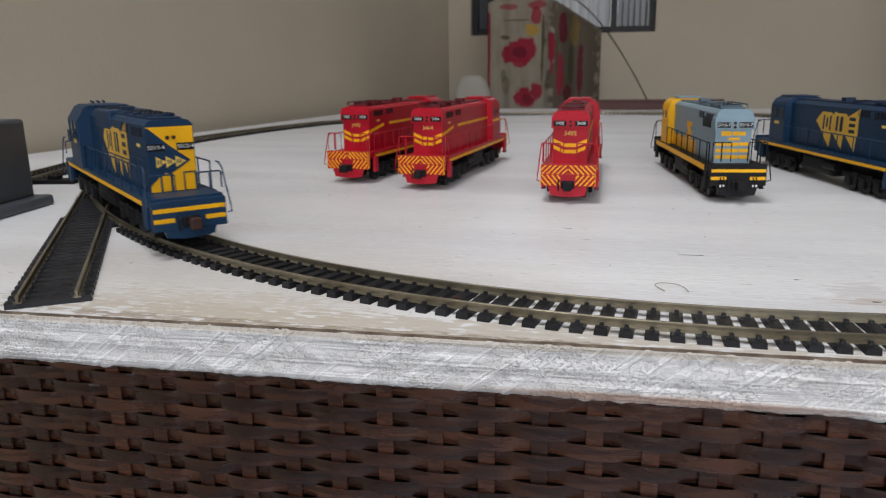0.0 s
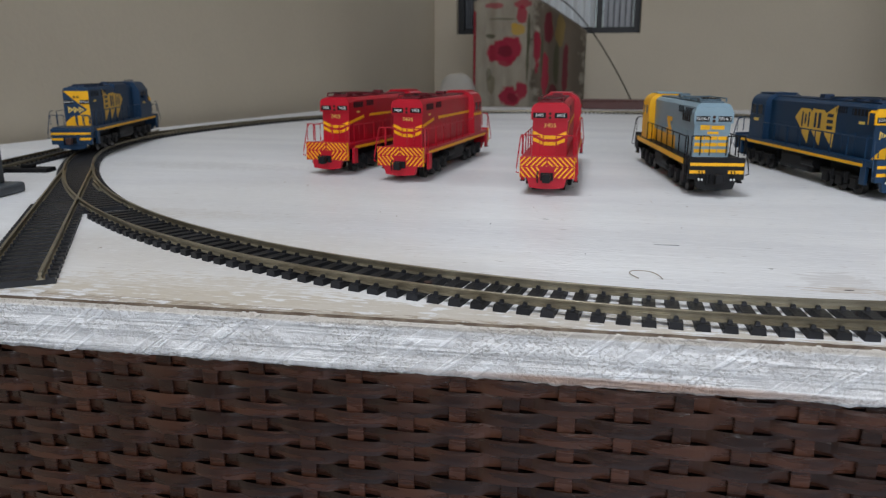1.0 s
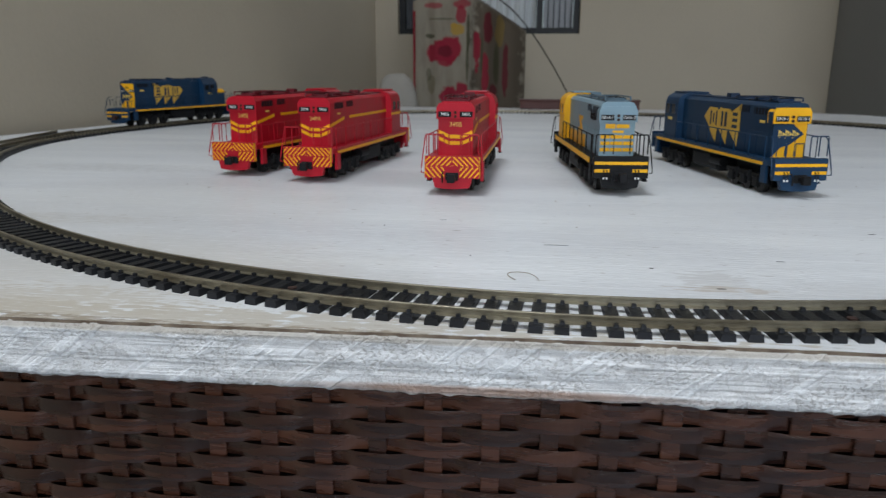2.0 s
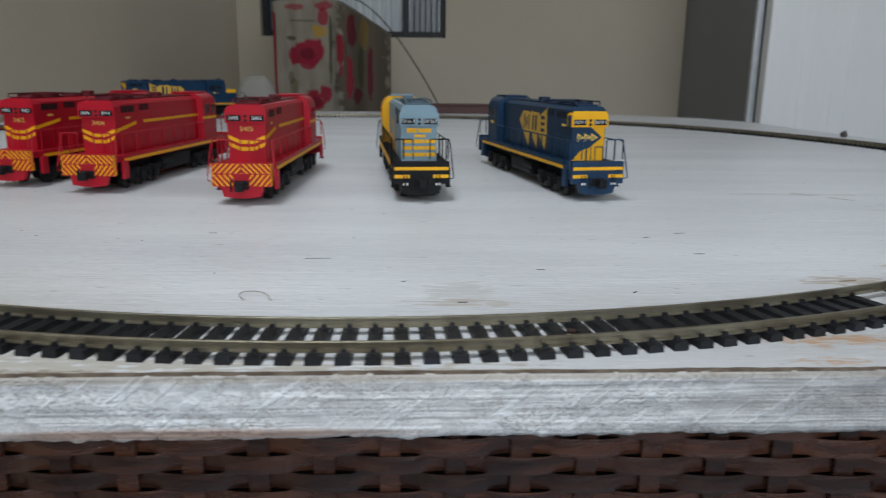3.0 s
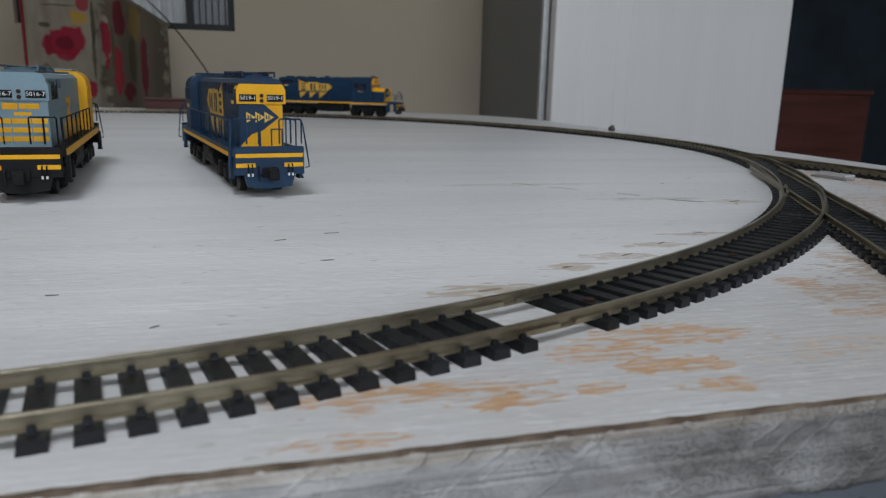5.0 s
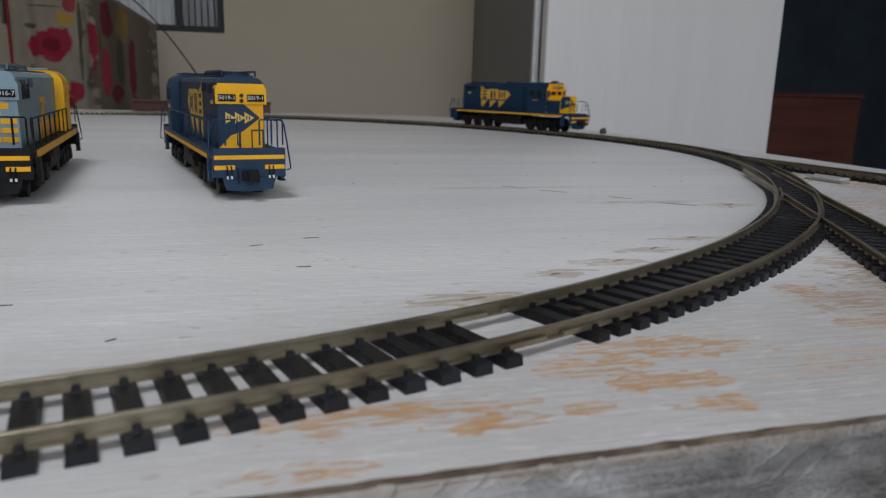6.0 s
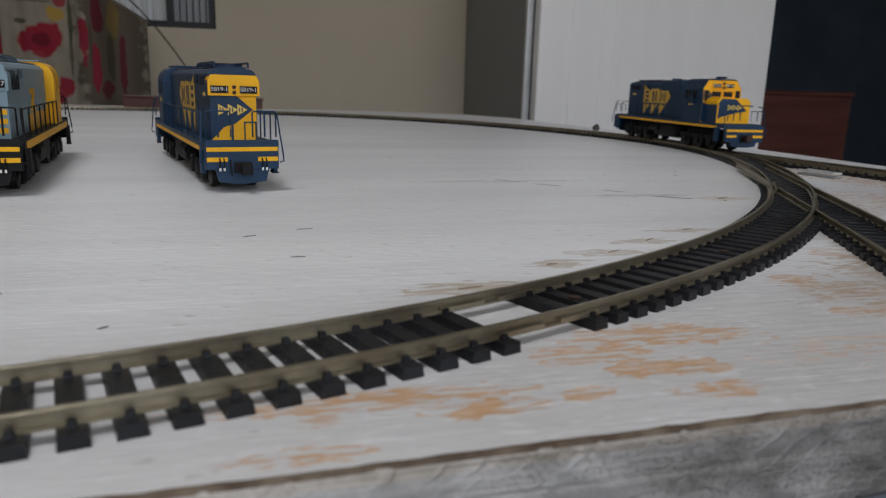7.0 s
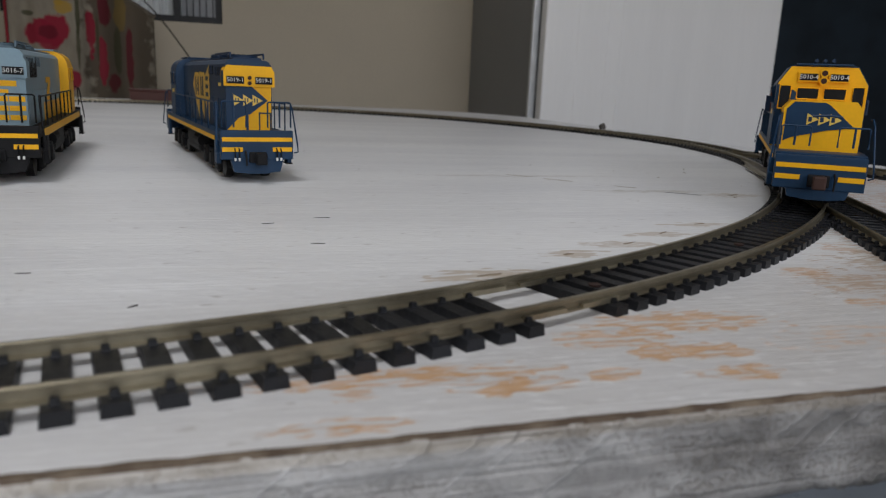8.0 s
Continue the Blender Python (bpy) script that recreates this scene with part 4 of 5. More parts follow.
    # Short low nose.
    nose1 = h - (1.35 if not big else 1.75)
    ntop = 3.90 if big else 3.75
    bm = fresh()
    nw = 1.34 if big else hw + 0.05
    outline = [(-nw, deck), (-nw, ntop - 0.3), (-nw + 0.25, ntop), (nw - 0.25, ntop), (nw, ntop - 0.3), (nw, deck)]
    slab(bm, outline, lambda u, v, w: (cab1 - 0.02 + w, u, v), nose1 - cab1)
    part("short_nose", bm, YELLOW if scheme in ("grey", "navy") else c["body"], ob)

    # Ends: pilot plates, plows, couplers, steps, end rails.
    pz = 1.18 if big else 1.40                       # height of the lower pair of pilot stripes
    for s, e in ((-1, "hood"), (1, "nose")):
        x0, x1 = sorted((s * (h - 0.32), s * h))
        pilot = part("pilot_plate", box(fresh(), x0, x1, -wide, wide, pz - 0.42, pz + 0.78, 0.03), c["pilot"], ob)
        bm = fresh()
        slab(bm, [(-0.95, 0.46), (-0.3, 0.38), (0.3, 0.38), (0.95, 0.46), (1.12, 1.05), (-1.12, 1.05)], lambda u, v, w: (s * (h - 0.34) + s * w, u, v), 0.3)
        part("plow", bm, c["plow"], ob)
        bm = fresh()
        box(bm, s * h - 0.1, s * h + 0.1, -0.36, 0.36, 0.85, 1.3, 0.05)
        coupler = part("coupler_pocket", bm, BLACK, ob)
        bm = fresh()
        a, b = sorted((s * h, s * (h + 0.55)))
        box(bm, a, b, -0.13, 0.13, 0.97, 1.19, 0.03)
        a, b = sorted((s * (h + 0.4), s * (h + 0.75)))
        box(bm, a, b, -0.24, 0.2, 0.82, 1.3, 0.06)
        part("coupler_knuckle", bm, COUPLER if big else BLACK, coupler)
        part("brake_hose", tube(fresh(), [(s * h, 0.5, 1.35), (s * (h + 0.18), 0.52, 1.2), (s * (h + 0.2), 0.5, 0.75)], 0.04), BLACK, ob)
        for t in (-1, 1):
            part("step_well", box(fresh(), s * (h - 1.15) - 0.28, s * (h - 1.15) + 0.28, t * wide - 0.16, t * wide + 0.03, 0.72, 1.75, 0.03), c["pilot"], ob)
            part("step", box(fresh(), s * (h - 1.15) - 0.3, s * (h - 1.15) + 0.3, t * wide - 0.2, t * wide + 0.06, 0.68, 0.74), BLACK, ob)
        place = (lambda u, v, w, s=s: (s * (h + w), s * u, v))
        # Painted bars or hazard stripes, a thumbnail's breadth proud.
        if scheme == "red":
            def clipped(pts, low, high):
                """The outline between two uprights."""
                for edge, keep in ((low, 1), (high, -1)):
                    kept = []
                    for (a0, b0), (a1, b1) in zip(pts, pts[1:] + pts[:1]):
                        in0, in1 = keep * (a0 - edge) >= 0, keep * (a1 - edge) >= 0
                        if in0:
                            kept.append((a0, b0))
                        if in0 != in1:
                            kept.append((edge, b0 + (b1 - b0) * (edge - a0) / (a1 - a0)))
                    pts = kept
                return pts

            for half in (-1, 1):
                for k in range(12):
                    u = -0.3 + k * 0.28
                    upper = clipped([(u, 1.66), (u + 0.10, 1.66), (u - 0.40, 2.16), (u - 0.50, 2.16)], 0.03, wide)
                    lower = clipped([(u - 0.50, 1.02), (u - 0.40, 1.02), (u + 0.10, 1.60), (u, 1.60)], 0.42, wide)
                    for ps in (upper, lower):
                        if len(ps) > 2 and max(a for a, b in ps) - min(a for a, b in ps) > 0.05:
                            part("hazard_stripe", slab(fresh(), [(half * a, b) for a, b in ps], place, 0.015), YELLOW, pilot)
                part("corner_stripe", box(fresh(), *sorted((s * (h - 0.30), s * (h - 0.05))), *sorted((half * wide, half * (wide + 0.02))), 1.02, 2.16), YELLOW, pilot)
        else:
            bars = [(-1.45, 1.45, pz + 0.33, pz + 0.50), (-1.45, -0.62, pz - 0.09, pz + 0.09), (0.62, 1.45, pz - 0.09, pz + 0.09)]
            for a, b, z0, z1 in bars:
                part("pilot_stripe", slab(fresh(), [(a, z0), (b, z0), (b, z1), (a, z1)], place, 0.02), YELLOW, pilot)
            for u in () if big else (-0.95, -0.78, 0.78, 0.95):
                part("air_hose", tube(fresh(), [place(u, pz + 0.05, 0.02), place(u, pz, 0.12), place(u, pz - 0.34, 0.12)], 0.03, 5), BLACK, ob)
                part("hose_end", rod(fresh(), place(u, pz - 0.34, 0.12), place(u, pz - 0.46, 0.14), 0.045, 6), WHITE, ob, "white hose coupling")
        # End railing with its two hooked grab posts.
        hgt = 3.0 if big else 3.35
        xr = h - 0.12
        for t in (-1, 1):
            part("end_rail", tube(fresh(), [(s * xr, t * 1.42, 2.3), (s * xr, t * 1.42, hgt - 0.05), (s * xr, t * 1.37, hgt), (s * xr, t * 0.5, hgt), (s * xr, t * 0.45, hgt - 0.05), (s * xr, t * 0.45, 2.3)], 0.036), c["rails"], ob)
            part("end_rail_post", rod(fresh(), (s * xr, t * 0.95, 2.3), (s * xr, t * 0.95, hgt), 0.04, 6), c["rails"], ob)
            part("grab_post", tube(fresh(), [(s * (h - 0.05), t * (wide + 0.06), 1.25), (s * (h + 0.05), t * (wide + 0.2), 1.3), (s * (h + 0.02), t * (wide + 0.18), 1.6), (s * (h - 0.35), t * (wide + 0.05), 3.1), (s * (h - 0.6), t * (wide + 0.02), 3.3), (s * (h - 0.9), t * wide, 3.3)], 0.036), c["rails"], ob)
    # Side railings.
    for s in (-1, 1):
        y = s * (wide - 0.03)
        posts = [hood0 - 0.3 + k * (cab0 - hood0 + 0.2) / 7 for k in range(8)]
        part("side_rail", tube(fresh(), [(posts[0], y, 3.25), (posts[-1], y, 3.25)], 0.036), c["rails"], ob)
        for x in posts:
            part("rail_post", rod(fresh(), (x, y, deck), (x, y, 3.27), 0.034, 6), c["rails"], ob)

    # Running gear: two trucks of three axles, fuel tank.
    for s in (-1, 1):
        xc = s * (h - (3.9 if not big else 4.6))
        span = 1.55 if not big else 1.9
        truck = part("truck", box(fresh(), xc - span - 0.5, xc + span + 0.5, -0.75, 0.75, 0.7, 1.5, 0.1), BLACK, ob)
        for t in (-1, 1):
            bm = fresh()
            box(bm, xc - span - 0.75, xc + span + 0.75, t * 1.12 - 0.12, t * 1.12 + 0.12, 0.78, 1.12, 0.06)
            for k in (-1, 0, 1):
                box(bm, xc + k * span - 0.32, xc + k * span + 0.32, t * 1.2 - 0.12, t * 1.2 + 0.12, 0.32, 0.95, 0.06)
            for k in (-0.5, 0.5):
                rod(bm, (xc + k * span, t * 1.22, 0.55), (xc + k * span, t * 1.22, 1.2), 0.15, 8)
            part("truck_side_frame", bm, BLACK, truck)
        for k in (-1, 0, 1):
            for t in (-1, 1):
                bm = fresh()
                rod(bm, (xc + k * span, t * 0.68, 0.54), (xc + k * span, t * 0.96, 0.54), 0.54, 20)
                rod(bm, (xc + k * span, t * 0.64, 0.54), (xc + k * span, t * 0.68, 0.54), 0.60 if big else 0.54, 20)
                part("wheel", bm, STEEL, truck)
    tank = part("fuel_tank", box(fresh(), -2.1, 2.1, -1.25, 1.25, 0.5, 1.7, 0.28), BLACK, ob)
    for s in (-1, 1):
        bm = fresh()
        rod(bm, (-2.6, s * 1.1, 1.2), (-1.0, s * 1.1, 1.2), 0.3, 12)
        part("air_reservoir", bm, BLACK, tank)

    # ---- paint and lettering ----
    endp = lambda u, v, w: (hood0 - w, -u, v)
    # Number boards and headlight pair at the hood's end.
    nb = 3.93 if big else 4.36 if scheme == "red" else 4.20
    out = 0.0 if big else 0.16
    if not big:
        housing = [(-hw - 0.09, nb - 0.26), (hw + 0.09, nb - 0.26), (hw + 0.09, nb + 0.36), (hw - 0.05, nb + 0.60), (-hw + 0.05, nb + 0.60), (-hw - 0.09, nb + 0.36)]
        part("number_housing", slab(fresh(), housing, lambda u, v, w: (hood0 + 0.55 - w, -u, v), 0.55 + out), {"blue": YELLOW, "grey": GREY, "red": RED}[scheme], hood, "raised box that carries the number boards")
        if scheme == "blue":
            part("housing_side", slab(fresh(), [(0.0, nb - 0.27), (0.5, nb - 0.27), (0.5, nb + 0.37), (0.0, nb + 0.37)], lambda u, v, w: (hood0 + u - out + 0.1, hw + 0.085 + w, v), 0.02), BLUE, hood)
            part("housing_side", slab(fresh(), [(0.0, nb - 0.27), (0.5, nb - 0.27), (0.5, nb + 0.37), (0.0, nb + 0.37)], lambda u, v, w: (hood0 + u - out + 0.1, -hw - 0.085 - w, v), 0.02), BLUE, hood)
    for u in (-0.60, 0.60):
        part("number_board", slab(fresh(), [(u - 0.36, nb - 0.15), (u + 0.36, nb - 0.15), (u + 0.36, nb + 0.15), (u - 0.36, nb + 0.15)], endp, out + 0.05), BLACK, hood, "black board with white number")
        rot = Matrix(((0, 0, -1, 0), (-1, 0, 0, 0), (0, 1, 0, 0), (0, 0, 0, 1)))
        lettering("number", number, 0.25, Matrix.Translation(((hood0 - out - 0.058) * CM, -u * CM, nb * CM)) @ rot, WHITE, hood)
    for du, v in ((-0.12, 4.32), (0.14, 4.32)) if big else ((0.0, nb + 0.1), (0.0, nb - 0.12)):
        bm = fresh()
        rod(bm, endp(du, v, 0), endp(du, v, out + 0.07), 0.085, 10)
        part("headlight", bm, LENS, hood)
    side = lambda s: (lambda u, v, w: (u, s * (hw + 0.022 + w), v))
    if scheme in ("blue", "navy"):
        part("end_panel", slab(fresh(), [(-0.95, deck + 0.03), (0.95, deck + 0.03), (0.95, top - 0.28), (-0.95, top - 0.28)], endp, 0.02), YELLOW, hood, "golden yellow end panel")
        if big:
            arrow, mark = [(-0.96, 4.74), (-0.88, 4.74), (-0.10, 4.02), (0.76, 3.34), (0.10, 2.92), (-0.12, 2.80), (-0.30, 2.86), (-0.55, 2.72), (-0.96, 2.34)], 3.32
        else:
            arrow, mark = [(-0.96, 4.00), (0.05, 4.00), (0.80, 3.36), (0.02, 2.76), (-0.05, 2.76), (-0.45, 2.62), (-0.85, 2.2), (-0.96, 2.1)], 3.36
        part("end_arrow", slab(fresh(), arrow, endp, 0.035), BLUE, hood)
        for a, b in ((-0.14, -0.04), (0.40, 0.46), (0.88, 0.94)):
            part("end_post", slab(fresh(), [(a, deck + 0.03), (b, deck + 0.03), (b, 2.85), (a, 2.85)], endp, 0.034), BLUE, hood)
        part("end_door_top", slab(fresh(), [(0.40, 2.80), (0.94, 2.80), (0.94, 2.86), (0.40, 2.86)], endp, 0.036), BLUE, hood)
        for k, u in enumerate((-0.66, -0.26, 0.14)):
            part("end_logo", slab(fresh(), [(u, mark - 0.24), (u + 0.42, mark), (u, mark + 0.24)], endp, 0.05), CREAM, hood, "small pale yellow arrow mark")
            for d in (0.06, 0.17):
                part("end_logo_bar", slab(fresh(), [(u + d, mark - 0.09), (u + d + 0.05, mark - 0.09), (u + d + 0.05, mark + 0.09), (u + d, mark + 0.09)], endp, 0.06), BLUE_DARK, hood)
        x0 = (hood0 + cab0) / 2 - (0.3 if not big else 0.4)
        z0 = 3.55
        for s in (-1, 1):
            pl = side(s)
            f = lambda pts: [(x0 + a, z0 + b) for a, b in pts]
            part("side_logo", slab(fresh(), f([(2.95, 0.30), (2.2, 0.92), (1.05, 0.92), (0.85, 0.74), (0.6, 0.98), (0.25, 0.92), (-0.7, 0.92), (-0.95, 0.74), (-2.25, 1.30), (-2.15, 0.62), (-2.2, -0.34), (2.1, -0.34)]), pl, 0.012), EMBLEM, hood, "yellow arrow-shaped emblem")
            for a in (1.5, 0.0, -1.5):
                part("emblem_tail", slab(fresh(), f([(a + 0.62, -0.42), (a - 0.58, -0.42), (a - 0.48, -1.28)]), pl, 0.012), EMBLEM, hood)
            # The letters stand as plain bars.
            for a, d, c, w, v in ((1.5, -0.42, 0.26, 0.09, 0.46), (1.5, 0.0, 0.26, 0.09, 0.30), (1.5, 0.42, 0.26, 0.09, 0.46), (0.0, -0.26, 0.26, 0.16, 0.46), (0.0, 0.26, 0.26, 0.12, 0.46),
                                  (-1.5, 0.0, 0.64, 0.34, 0.10), (-1.5, 0.0, 0.27, 0.34, 0.10), (-1.5, 0.0, -0.10, 0.34, 0.10)):
                part("emblem_bar", slab(fresh(), f([(a + d - w, c - v), (a + d + w, c - v), (a + d + w, c + v), (a + d - w, c + v)]), pl, 0.024), BLUE_DARK, hood)
            part("small_lettering", slab(fresh(), [(hood0 + 0.9, 3.9), (hood0 + 1.5, 3.9), (hood0 + 1.5, 4.05), (hood0 + 0.9, 4.05)], pl, 0.012), CREAM, hood)
            part("cab_lettering", slab(fresh(), [(cab0 + 0.9, 3.3), (cab0 + 1.7, 3.3), (cab0 + 1.7, 3.5), (cab0 + 0.9, 3.5)], lambda u, v, w, s=s: (u, s * (cw + w), v), 0.02), CREAM, cab)
    if scheme == "red":
        for z in (3.02, 2.66):
            part("chevron", slab(fresh(), [(-0.34, z), (0.34, z), (0.34, z + 0.2), (-0.34, z + 0.2)], endp, 0.02), YELLOW, hood, "yellow chevron")
            for s in (-1, 1):
                part("chevron", slab(fresh(), [(s * 0.4, z + 0.02), (s * 0.94, z + 0.26), (s * 0.94, z + 0.46), (s * 0.4, z + 0.22)], endp, 0.02), YELLOW, hood)
        rot = Matrix(((0, 0, -1, 0), (-1, 0, 0, 0), (0, 1, 0, 0), (0, 0, 0, 1)))
        lettering("number", number, 0.36, Matrix.Translation(((hood0 - 0.012) * CM, 0, 3.78 * CM)) @ rot, CREAM, hood)
        for s in (-1, 1):
            pl = side(s)
            part("side_line", slab(fresh(), [(hood0 + 0.02, 3.26), (hood0 + 2.4, 3.62), (hood0 + 2.4, 3.82), (hood0 + 0.02, 3.46)], pl, 0.012), YELLOW, hood)
            part("side_line", slab(fresh(), [(hood0 + 3.3, 3.66), (cab0, 3.66), (cab0, 3.84), (hood0 + 3.3, 3.84)], pl, 0.012), YELLOW, hood)
            part("cab_line", slab(fresh(), [(cab0, 3.42), (cab1, 3.42), (cab1, 3.6), (cab0, 3.6)], lambda u, v, w, s=s: (u, s * (cw + w), v), 0.02), YELLOW, cab)
            part("small_lettering", slab(fresh(), [(hood0 + 1.2, 3.98), (hood0 + 1.7, 3.98), (hood0 + 1.7, 4.1), (hood0 + 1.2, 4.1)], pl, 0.012), CREAM, hood)
    if scheme == "grey":
        for a, b, z0, z1 in ((-0.66, -0.12, 3.58, 3.84), (-0.06, 0.66, 3.60, 3.82), (-0.26, 0.36, 3.34, 3.48)):
            part("end_lettering", slab(fresh(), [(a, z0), (b, z0), (b, z1), (a, z1)], endp, 0.02), YELLOW, hood)
        for z in (3.02, 2.66, 2.30):
            for a, b in ((-0.92, -0.40), (-0.36, 0.32), (0.36, 0.92)):
                part("end_stripe", slab(fresh(), [(a, z), (b, z), (b, z + 0.2), (a, z + 0.2)], endp, 0.02), YELLOW, hood)
        for s in (-1, 1):
            pl = side(s)
            x0 = (hood0 + cab0) / 2 + 0.8
            part("side_emblem", slab(fresh(), [(x0 - 0.8, 3.95), (x0 + 0.7, 3.95), (x0 + 0.7, 3.7), (x0 + 0.1, 3.2), (x0 + 0.8, 3.2), (x0 + 0.8, 2.9), (x0 - 0.8, 2.9), (x0 - 0.8, 3.15), (x0 - 0.1, 3.68), (x0 - 0.8, 3.7)], pl, 0.012), YELLOW, hood, "yellow angular emblem")
            for j in range(4):
                part("louvre", slab(fresh(), [(hood0 + 1.1 + j * 0.5, 3.95), (hood0 + 1.42 + j * 0.5, 3.95), (hood0 + 1.42 + j * 0.5, 4.55), (hood0 + 1.1 + j * 0.5, 4.55)], pl, 0.02), BLACK, hood)
            part("low_band", slab(fresh(), [(hood0 + 4.5, deck + 0.02), (cab0, deck + 0.02), (cab0, 2.85), (hood0 + 4.5, 2.85)], pl, 0.01), YELLOW, hood)
    # Cab front of the large engine.
    front = lambda u, v, w: (cab1 + w, u, v)
    nose = lambda u, v, w: (nose1 - 0.02 + w, u, v)
    if big:
        part("cab_front", slab(fresh(), [(-cw + 0.02, deck), (cw - 0.02, deck), (cw - 0.02, 4.53), (cw - 0.44, roof - 0.08), (-cw + 0.44, roof - 0.08), (-cw + 0.02, 4.53)], front, 0.03), YELLOW, cab, "golden yellow cab front")
        part("cab_swoosh", slab(fresh(), [(-cw + 0.02, 2.1), (-0.4, 2.1), (-0.4, 3.84), (-1.0, 4.28), (-cw + 0.02, 4.5)], front, 0.045), BLUE, cab)
        for a, b, z0, z1 in ((-0.86, -0.1, 3.95, 4.38), (0.1, 0.86, 3.95, 4.38), (-1.50, -1.10, 3.55, 4.45), (1.10, 1.50, 3.55, 4.45)):
            part("front_window", slab(fresh(), [(a, z0), (b, z0), (b, z1), (a, z1)], front, 0.06), GLASS_DARK, cab, "dark cab front window")
            part("window_frame", tube(fresh(), [front(a, z0, 0.05), front(b, z0, 0.05), front(b, z1, 0.05), front(a, z1, 0.05), front(a, z0, 0.05)], 0.035, 4), YELLOW, cab)
        rot = Matrix(((0, 0, 1, 0), (1, 0, 0, 0), (0, 1, 0, 0), (0, 0, 0, 1)))
        for u in (-0.52, 0.56):
            bm = fresh()
            slab(bm, [(u - 0.38, 4.62), (u + 0.38, 4.62), (u + 0.38, 4.98), (u - 0.38, 4.98)], front, 0.14)
            part("number_box", bm, YELLOW, cab)
            part("number_board", slab(fresh(), [(u - 0.32, 4.67), (u + 0.32, 4.67), (u + 0.32, 4.93), (u - 0.32, 4.93)], front, 0.16), BLACK, cab)
            lettering("number", number, 0.24, Matrix.Translation(((cab1 + 0.168) * CM, u * CM, 4.8 * CM)) @ rot, WHITE, cab)
        for v in (4.96, 4.66):
            bm = fresh()
            rod(bm, front(0.02, v, 0), front(0.02, v, 0.2), 0.16, 12)
            light = part("headlight_ring", bm, YELLOW, cab)
            bm = fresh()
            rod(bm, front(0.02, v, 0.2), front(0.02, v, 0.215), 0.11, 12)
            part("headlight", bm, LENS, light, "dark headlight lens")
        horn = part("horn", tube(fresh(), [(cab1 - 0.5, -0.3, roof + 0.12), (cab1 - 0.1, -0.3, roof + 0.16)], 0.07, 8), BLUE_DARK, ob)
        for y in (0.0, 0.3):
            part("horn_trumpet", tube(fresh(), [(cab1 - 0.6, y, roof + 0.12), (cab1 - 0.05, y, roof + 0.16)], 0.07, 8), BLUE_DARK, horn)
        part("nose_band", slab(fresh(), [(-1.25, 2.36), (-0.95, 2.52), (0.2, 2.82), (1.10, 2.96), (0.20, 3.76), (0.05, 3.83), (-1.0, 3.84), (-1.25, 3.56)], nose, 0.03), BLUE, ob)
        part("nose_side_band", slab(fresh(), [(cab1, deck), (nose1 - 0.02, deck), (nose1 - 0.02, 3.4), (cab1, 3.4)], lambda u, v, w: (u, -1.345 - w, v), 0.02), BLUE, ob)
        for u in (-0.52, -0.12, 0.26):
            part("nose_logo_bar", slab(fresh(), [(u + 0.05, 3.12), (u + 0.17, 3.12), (u + 0.17, 3.30), (u + 0.05, 3.30)], nose, 0.06), BLUE_DARK, ob)
            part("nose_logo", slab(fresh(), [(u, 2.99), (u + 0.4, 3.21), (u, 3.43)], nose, 0.05), CREAM, ob, "small pale yellow arrow mark")
        for s in (-1, 1):
            part("handrail", tube(fresh(), [(h - 0.1, s * 0.48, 3.35), (h - 0.1, s * 0.0, 3.4)], 0.05), BLUE, ob)
            part("side_mirror", box(fresh(), cab0 + 1.2, cab0 + 1.9, s * (cw + 0.15), s * (cw + 0.25), 3.4, 4.0, 0.03), BLUE_DARK, ob)
    else:
        for a, b in ((-0.8, -0.12), (0.12, 0.8)):
            part("front_window", slab(fresh(), [(a, 3.95), (b, 3.95), (b, 4.5), (a, 4.5)], front, 0.03), GLASS_DARK, cab)
    return ob


def set_down(front, heading, length):
    """The pose of a standing engine from the middle of its hood end and the way it points, in centimetres."""
    d = Vector((*heading, 0)).normalized()
    back = -d
    middle = Vector((*front, 0)) + back * (length / 2)
    return Matrix.Translation((middle.x * CM, middle.y * CM, TOP)) @ Matrix.Rotation(math.atan2(back.y, back.x), 4, "Z")


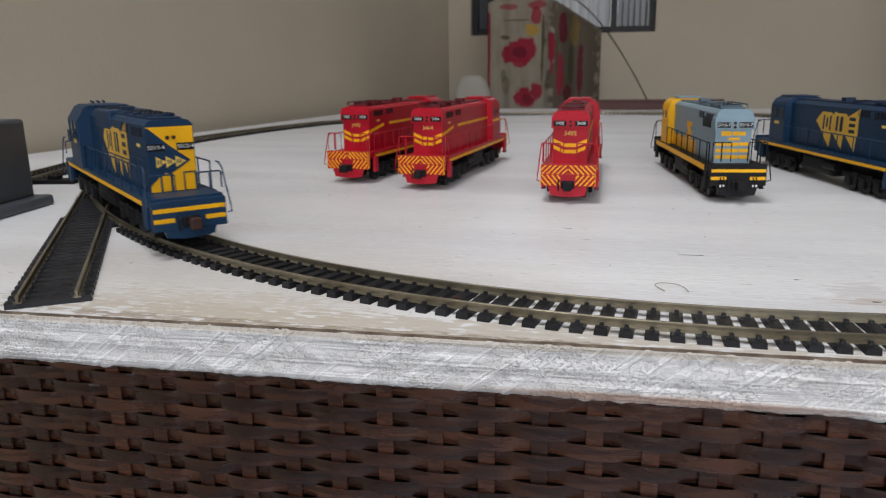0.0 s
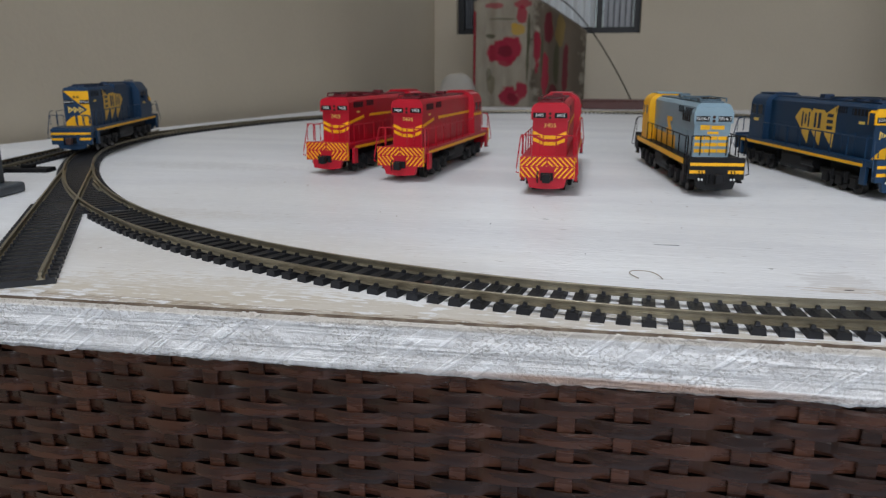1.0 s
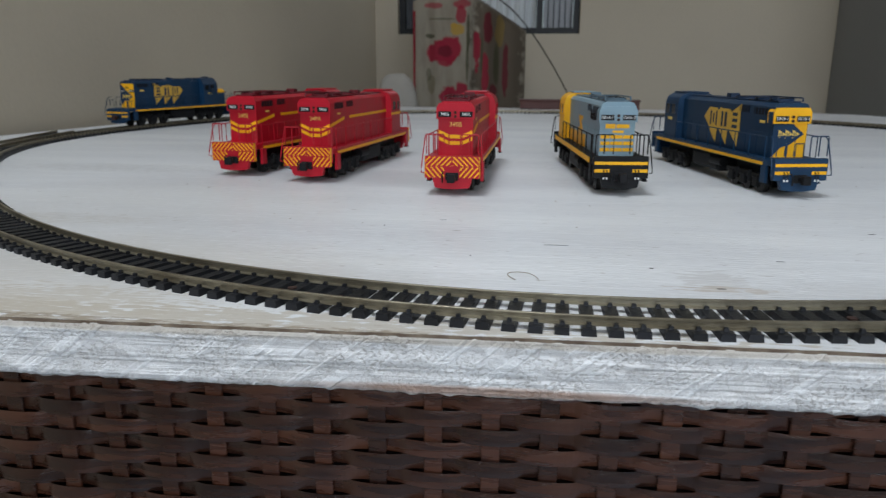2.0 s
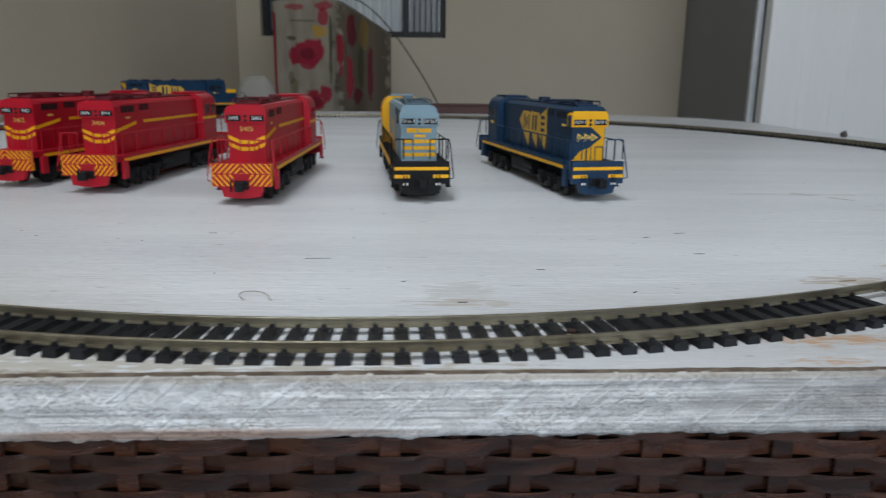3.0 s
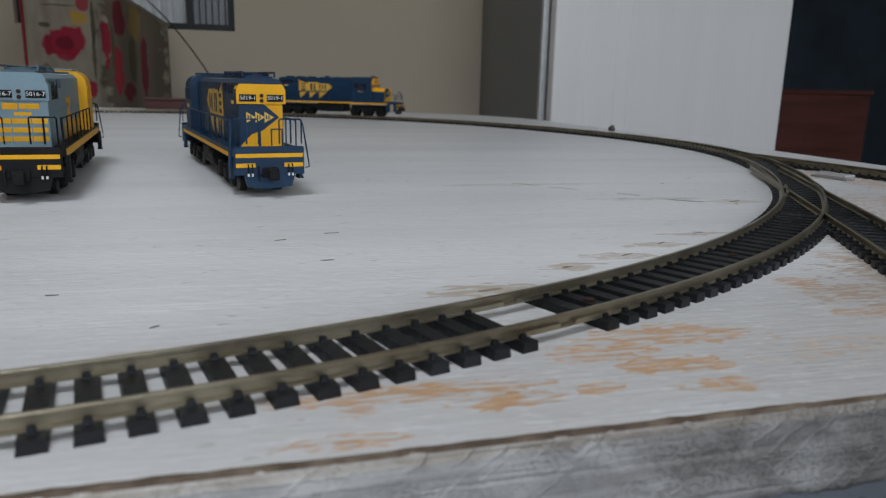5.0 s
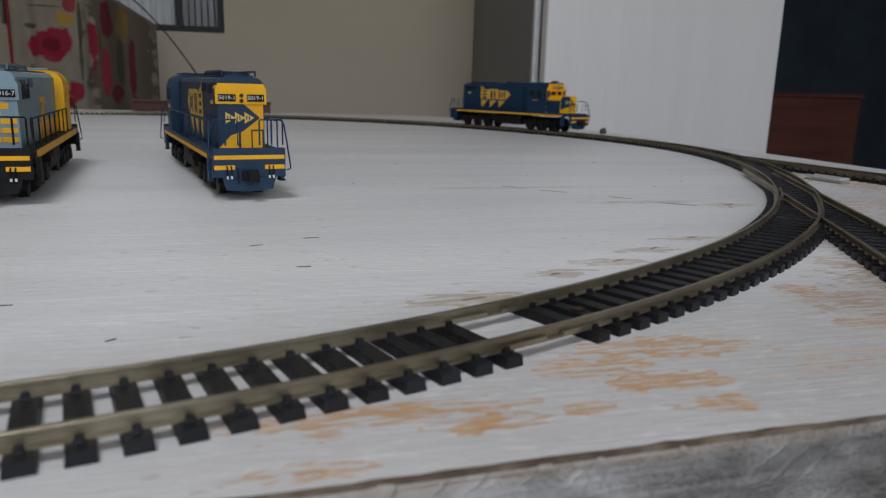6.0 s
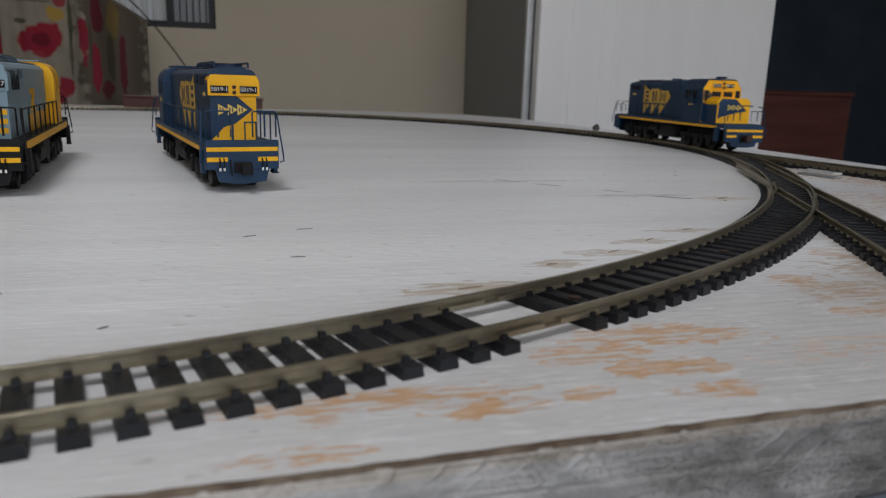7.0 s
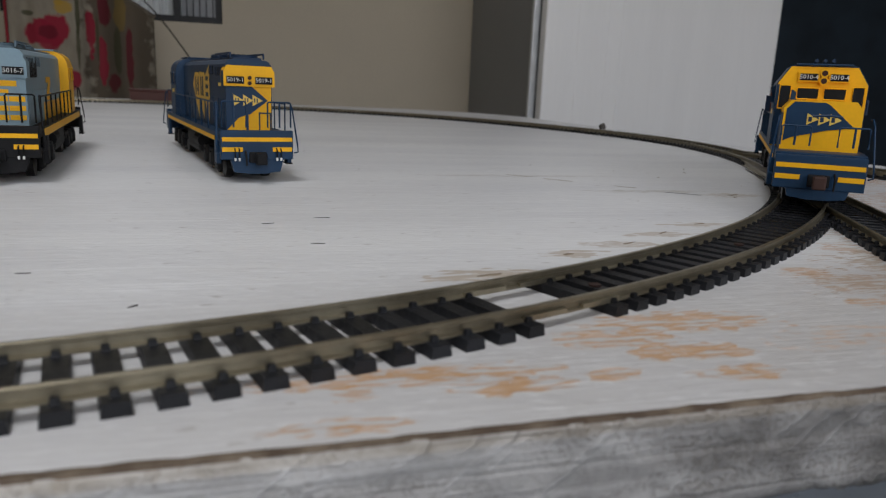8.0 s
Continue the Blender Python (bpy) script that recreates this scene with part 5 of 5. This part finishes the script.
build_locomotive("locomotive", set_down((17.75, 42.0), (0.205, -0.979), 19.0), 19.0, "blue", "5019-1", "navy blue model diesel engine with yellow end panel and stripe")
build_locomotive("locomotive", set_down((8.2, 41.3), (0.115, -0.993), 17.6), 17.6, "grey", "5016-7", "pale grey and yellow model diesel engine with black frame")
build_locomotive("locomotive", set_down((-0.95, 39.8), (0.0, -1.0), 17.6), 17.6, "red", "3405", "crimson model diesel engine with yellow chevrons, head-on")
build_locomotive("locomotive", set_down((-10.3, 43.2), (-0.09, -0.996), 17.6), 17.6, "red", "3404", "crimson model diesel engine with yellow hazard stripes, angled")
build_locomotive("locomotive", set_down((-15.9, 45.2), (-0.12, -0.99), 17.6), 17.6, "red", "3402", "crimson model diesel engine standing behind its twin")
train = build_locomotive("running_locomotive", pose(0, 0, 0), 20.0, "navy", "5010-4", "navy blue model diesel engine with yellow cab running on the loop", 1.5)

# ---- floor tiles ----
tile = mesh_of(box(fresh(), -19.8, 19.8, -19.8, 19.8, FLOOR - 0.7, FLOOR, 0.1), "tile", TILE)
for i in range(11):
    for j in range(11):
        shared("tile", tile, floor, pose((-150 + 40 * i) * CM, (-155 + 40 * j) * CM, 0))


def train_pose(s):
    """The running engine's pose: both truck pivots on the loop's centre line."""
    a, b = along(s - 5.6), along(s + 5.6)
    mid, d = (a + b) / 2, b - a
    return Matrix.Translation((mid.x * CM, mid.y * CM, TOP + 0.455 * CM)) @ Matrix.Rotation(math.atan2(d.y, d.x), 4, "Z")


# Seconds and the way gone along the loop: a steady run, a little slower at the end.
RUN = ((0, 107.2), (0.5, 122.7), (1.0, 140.0), (2.5, 184.0), (3.5, 213.6), (4.0, 228.4), (4.5, 244.0), (6.0, 290.6), (6.5, 304.3), (7.0, 318.4), (7.5, 333.0), (8.0, 347.4))


def motions():
    """The engine runs clockwise round the loop, cab first."""
    rows = []
    for k in range(41):
        t = k * 0.2
        s = float(np.interp(t, [r[0] for r in RUN], [r[1] for r in RUN]))
        rows.append((t, train_pose(s)))
    walk(train, rows)


motions()
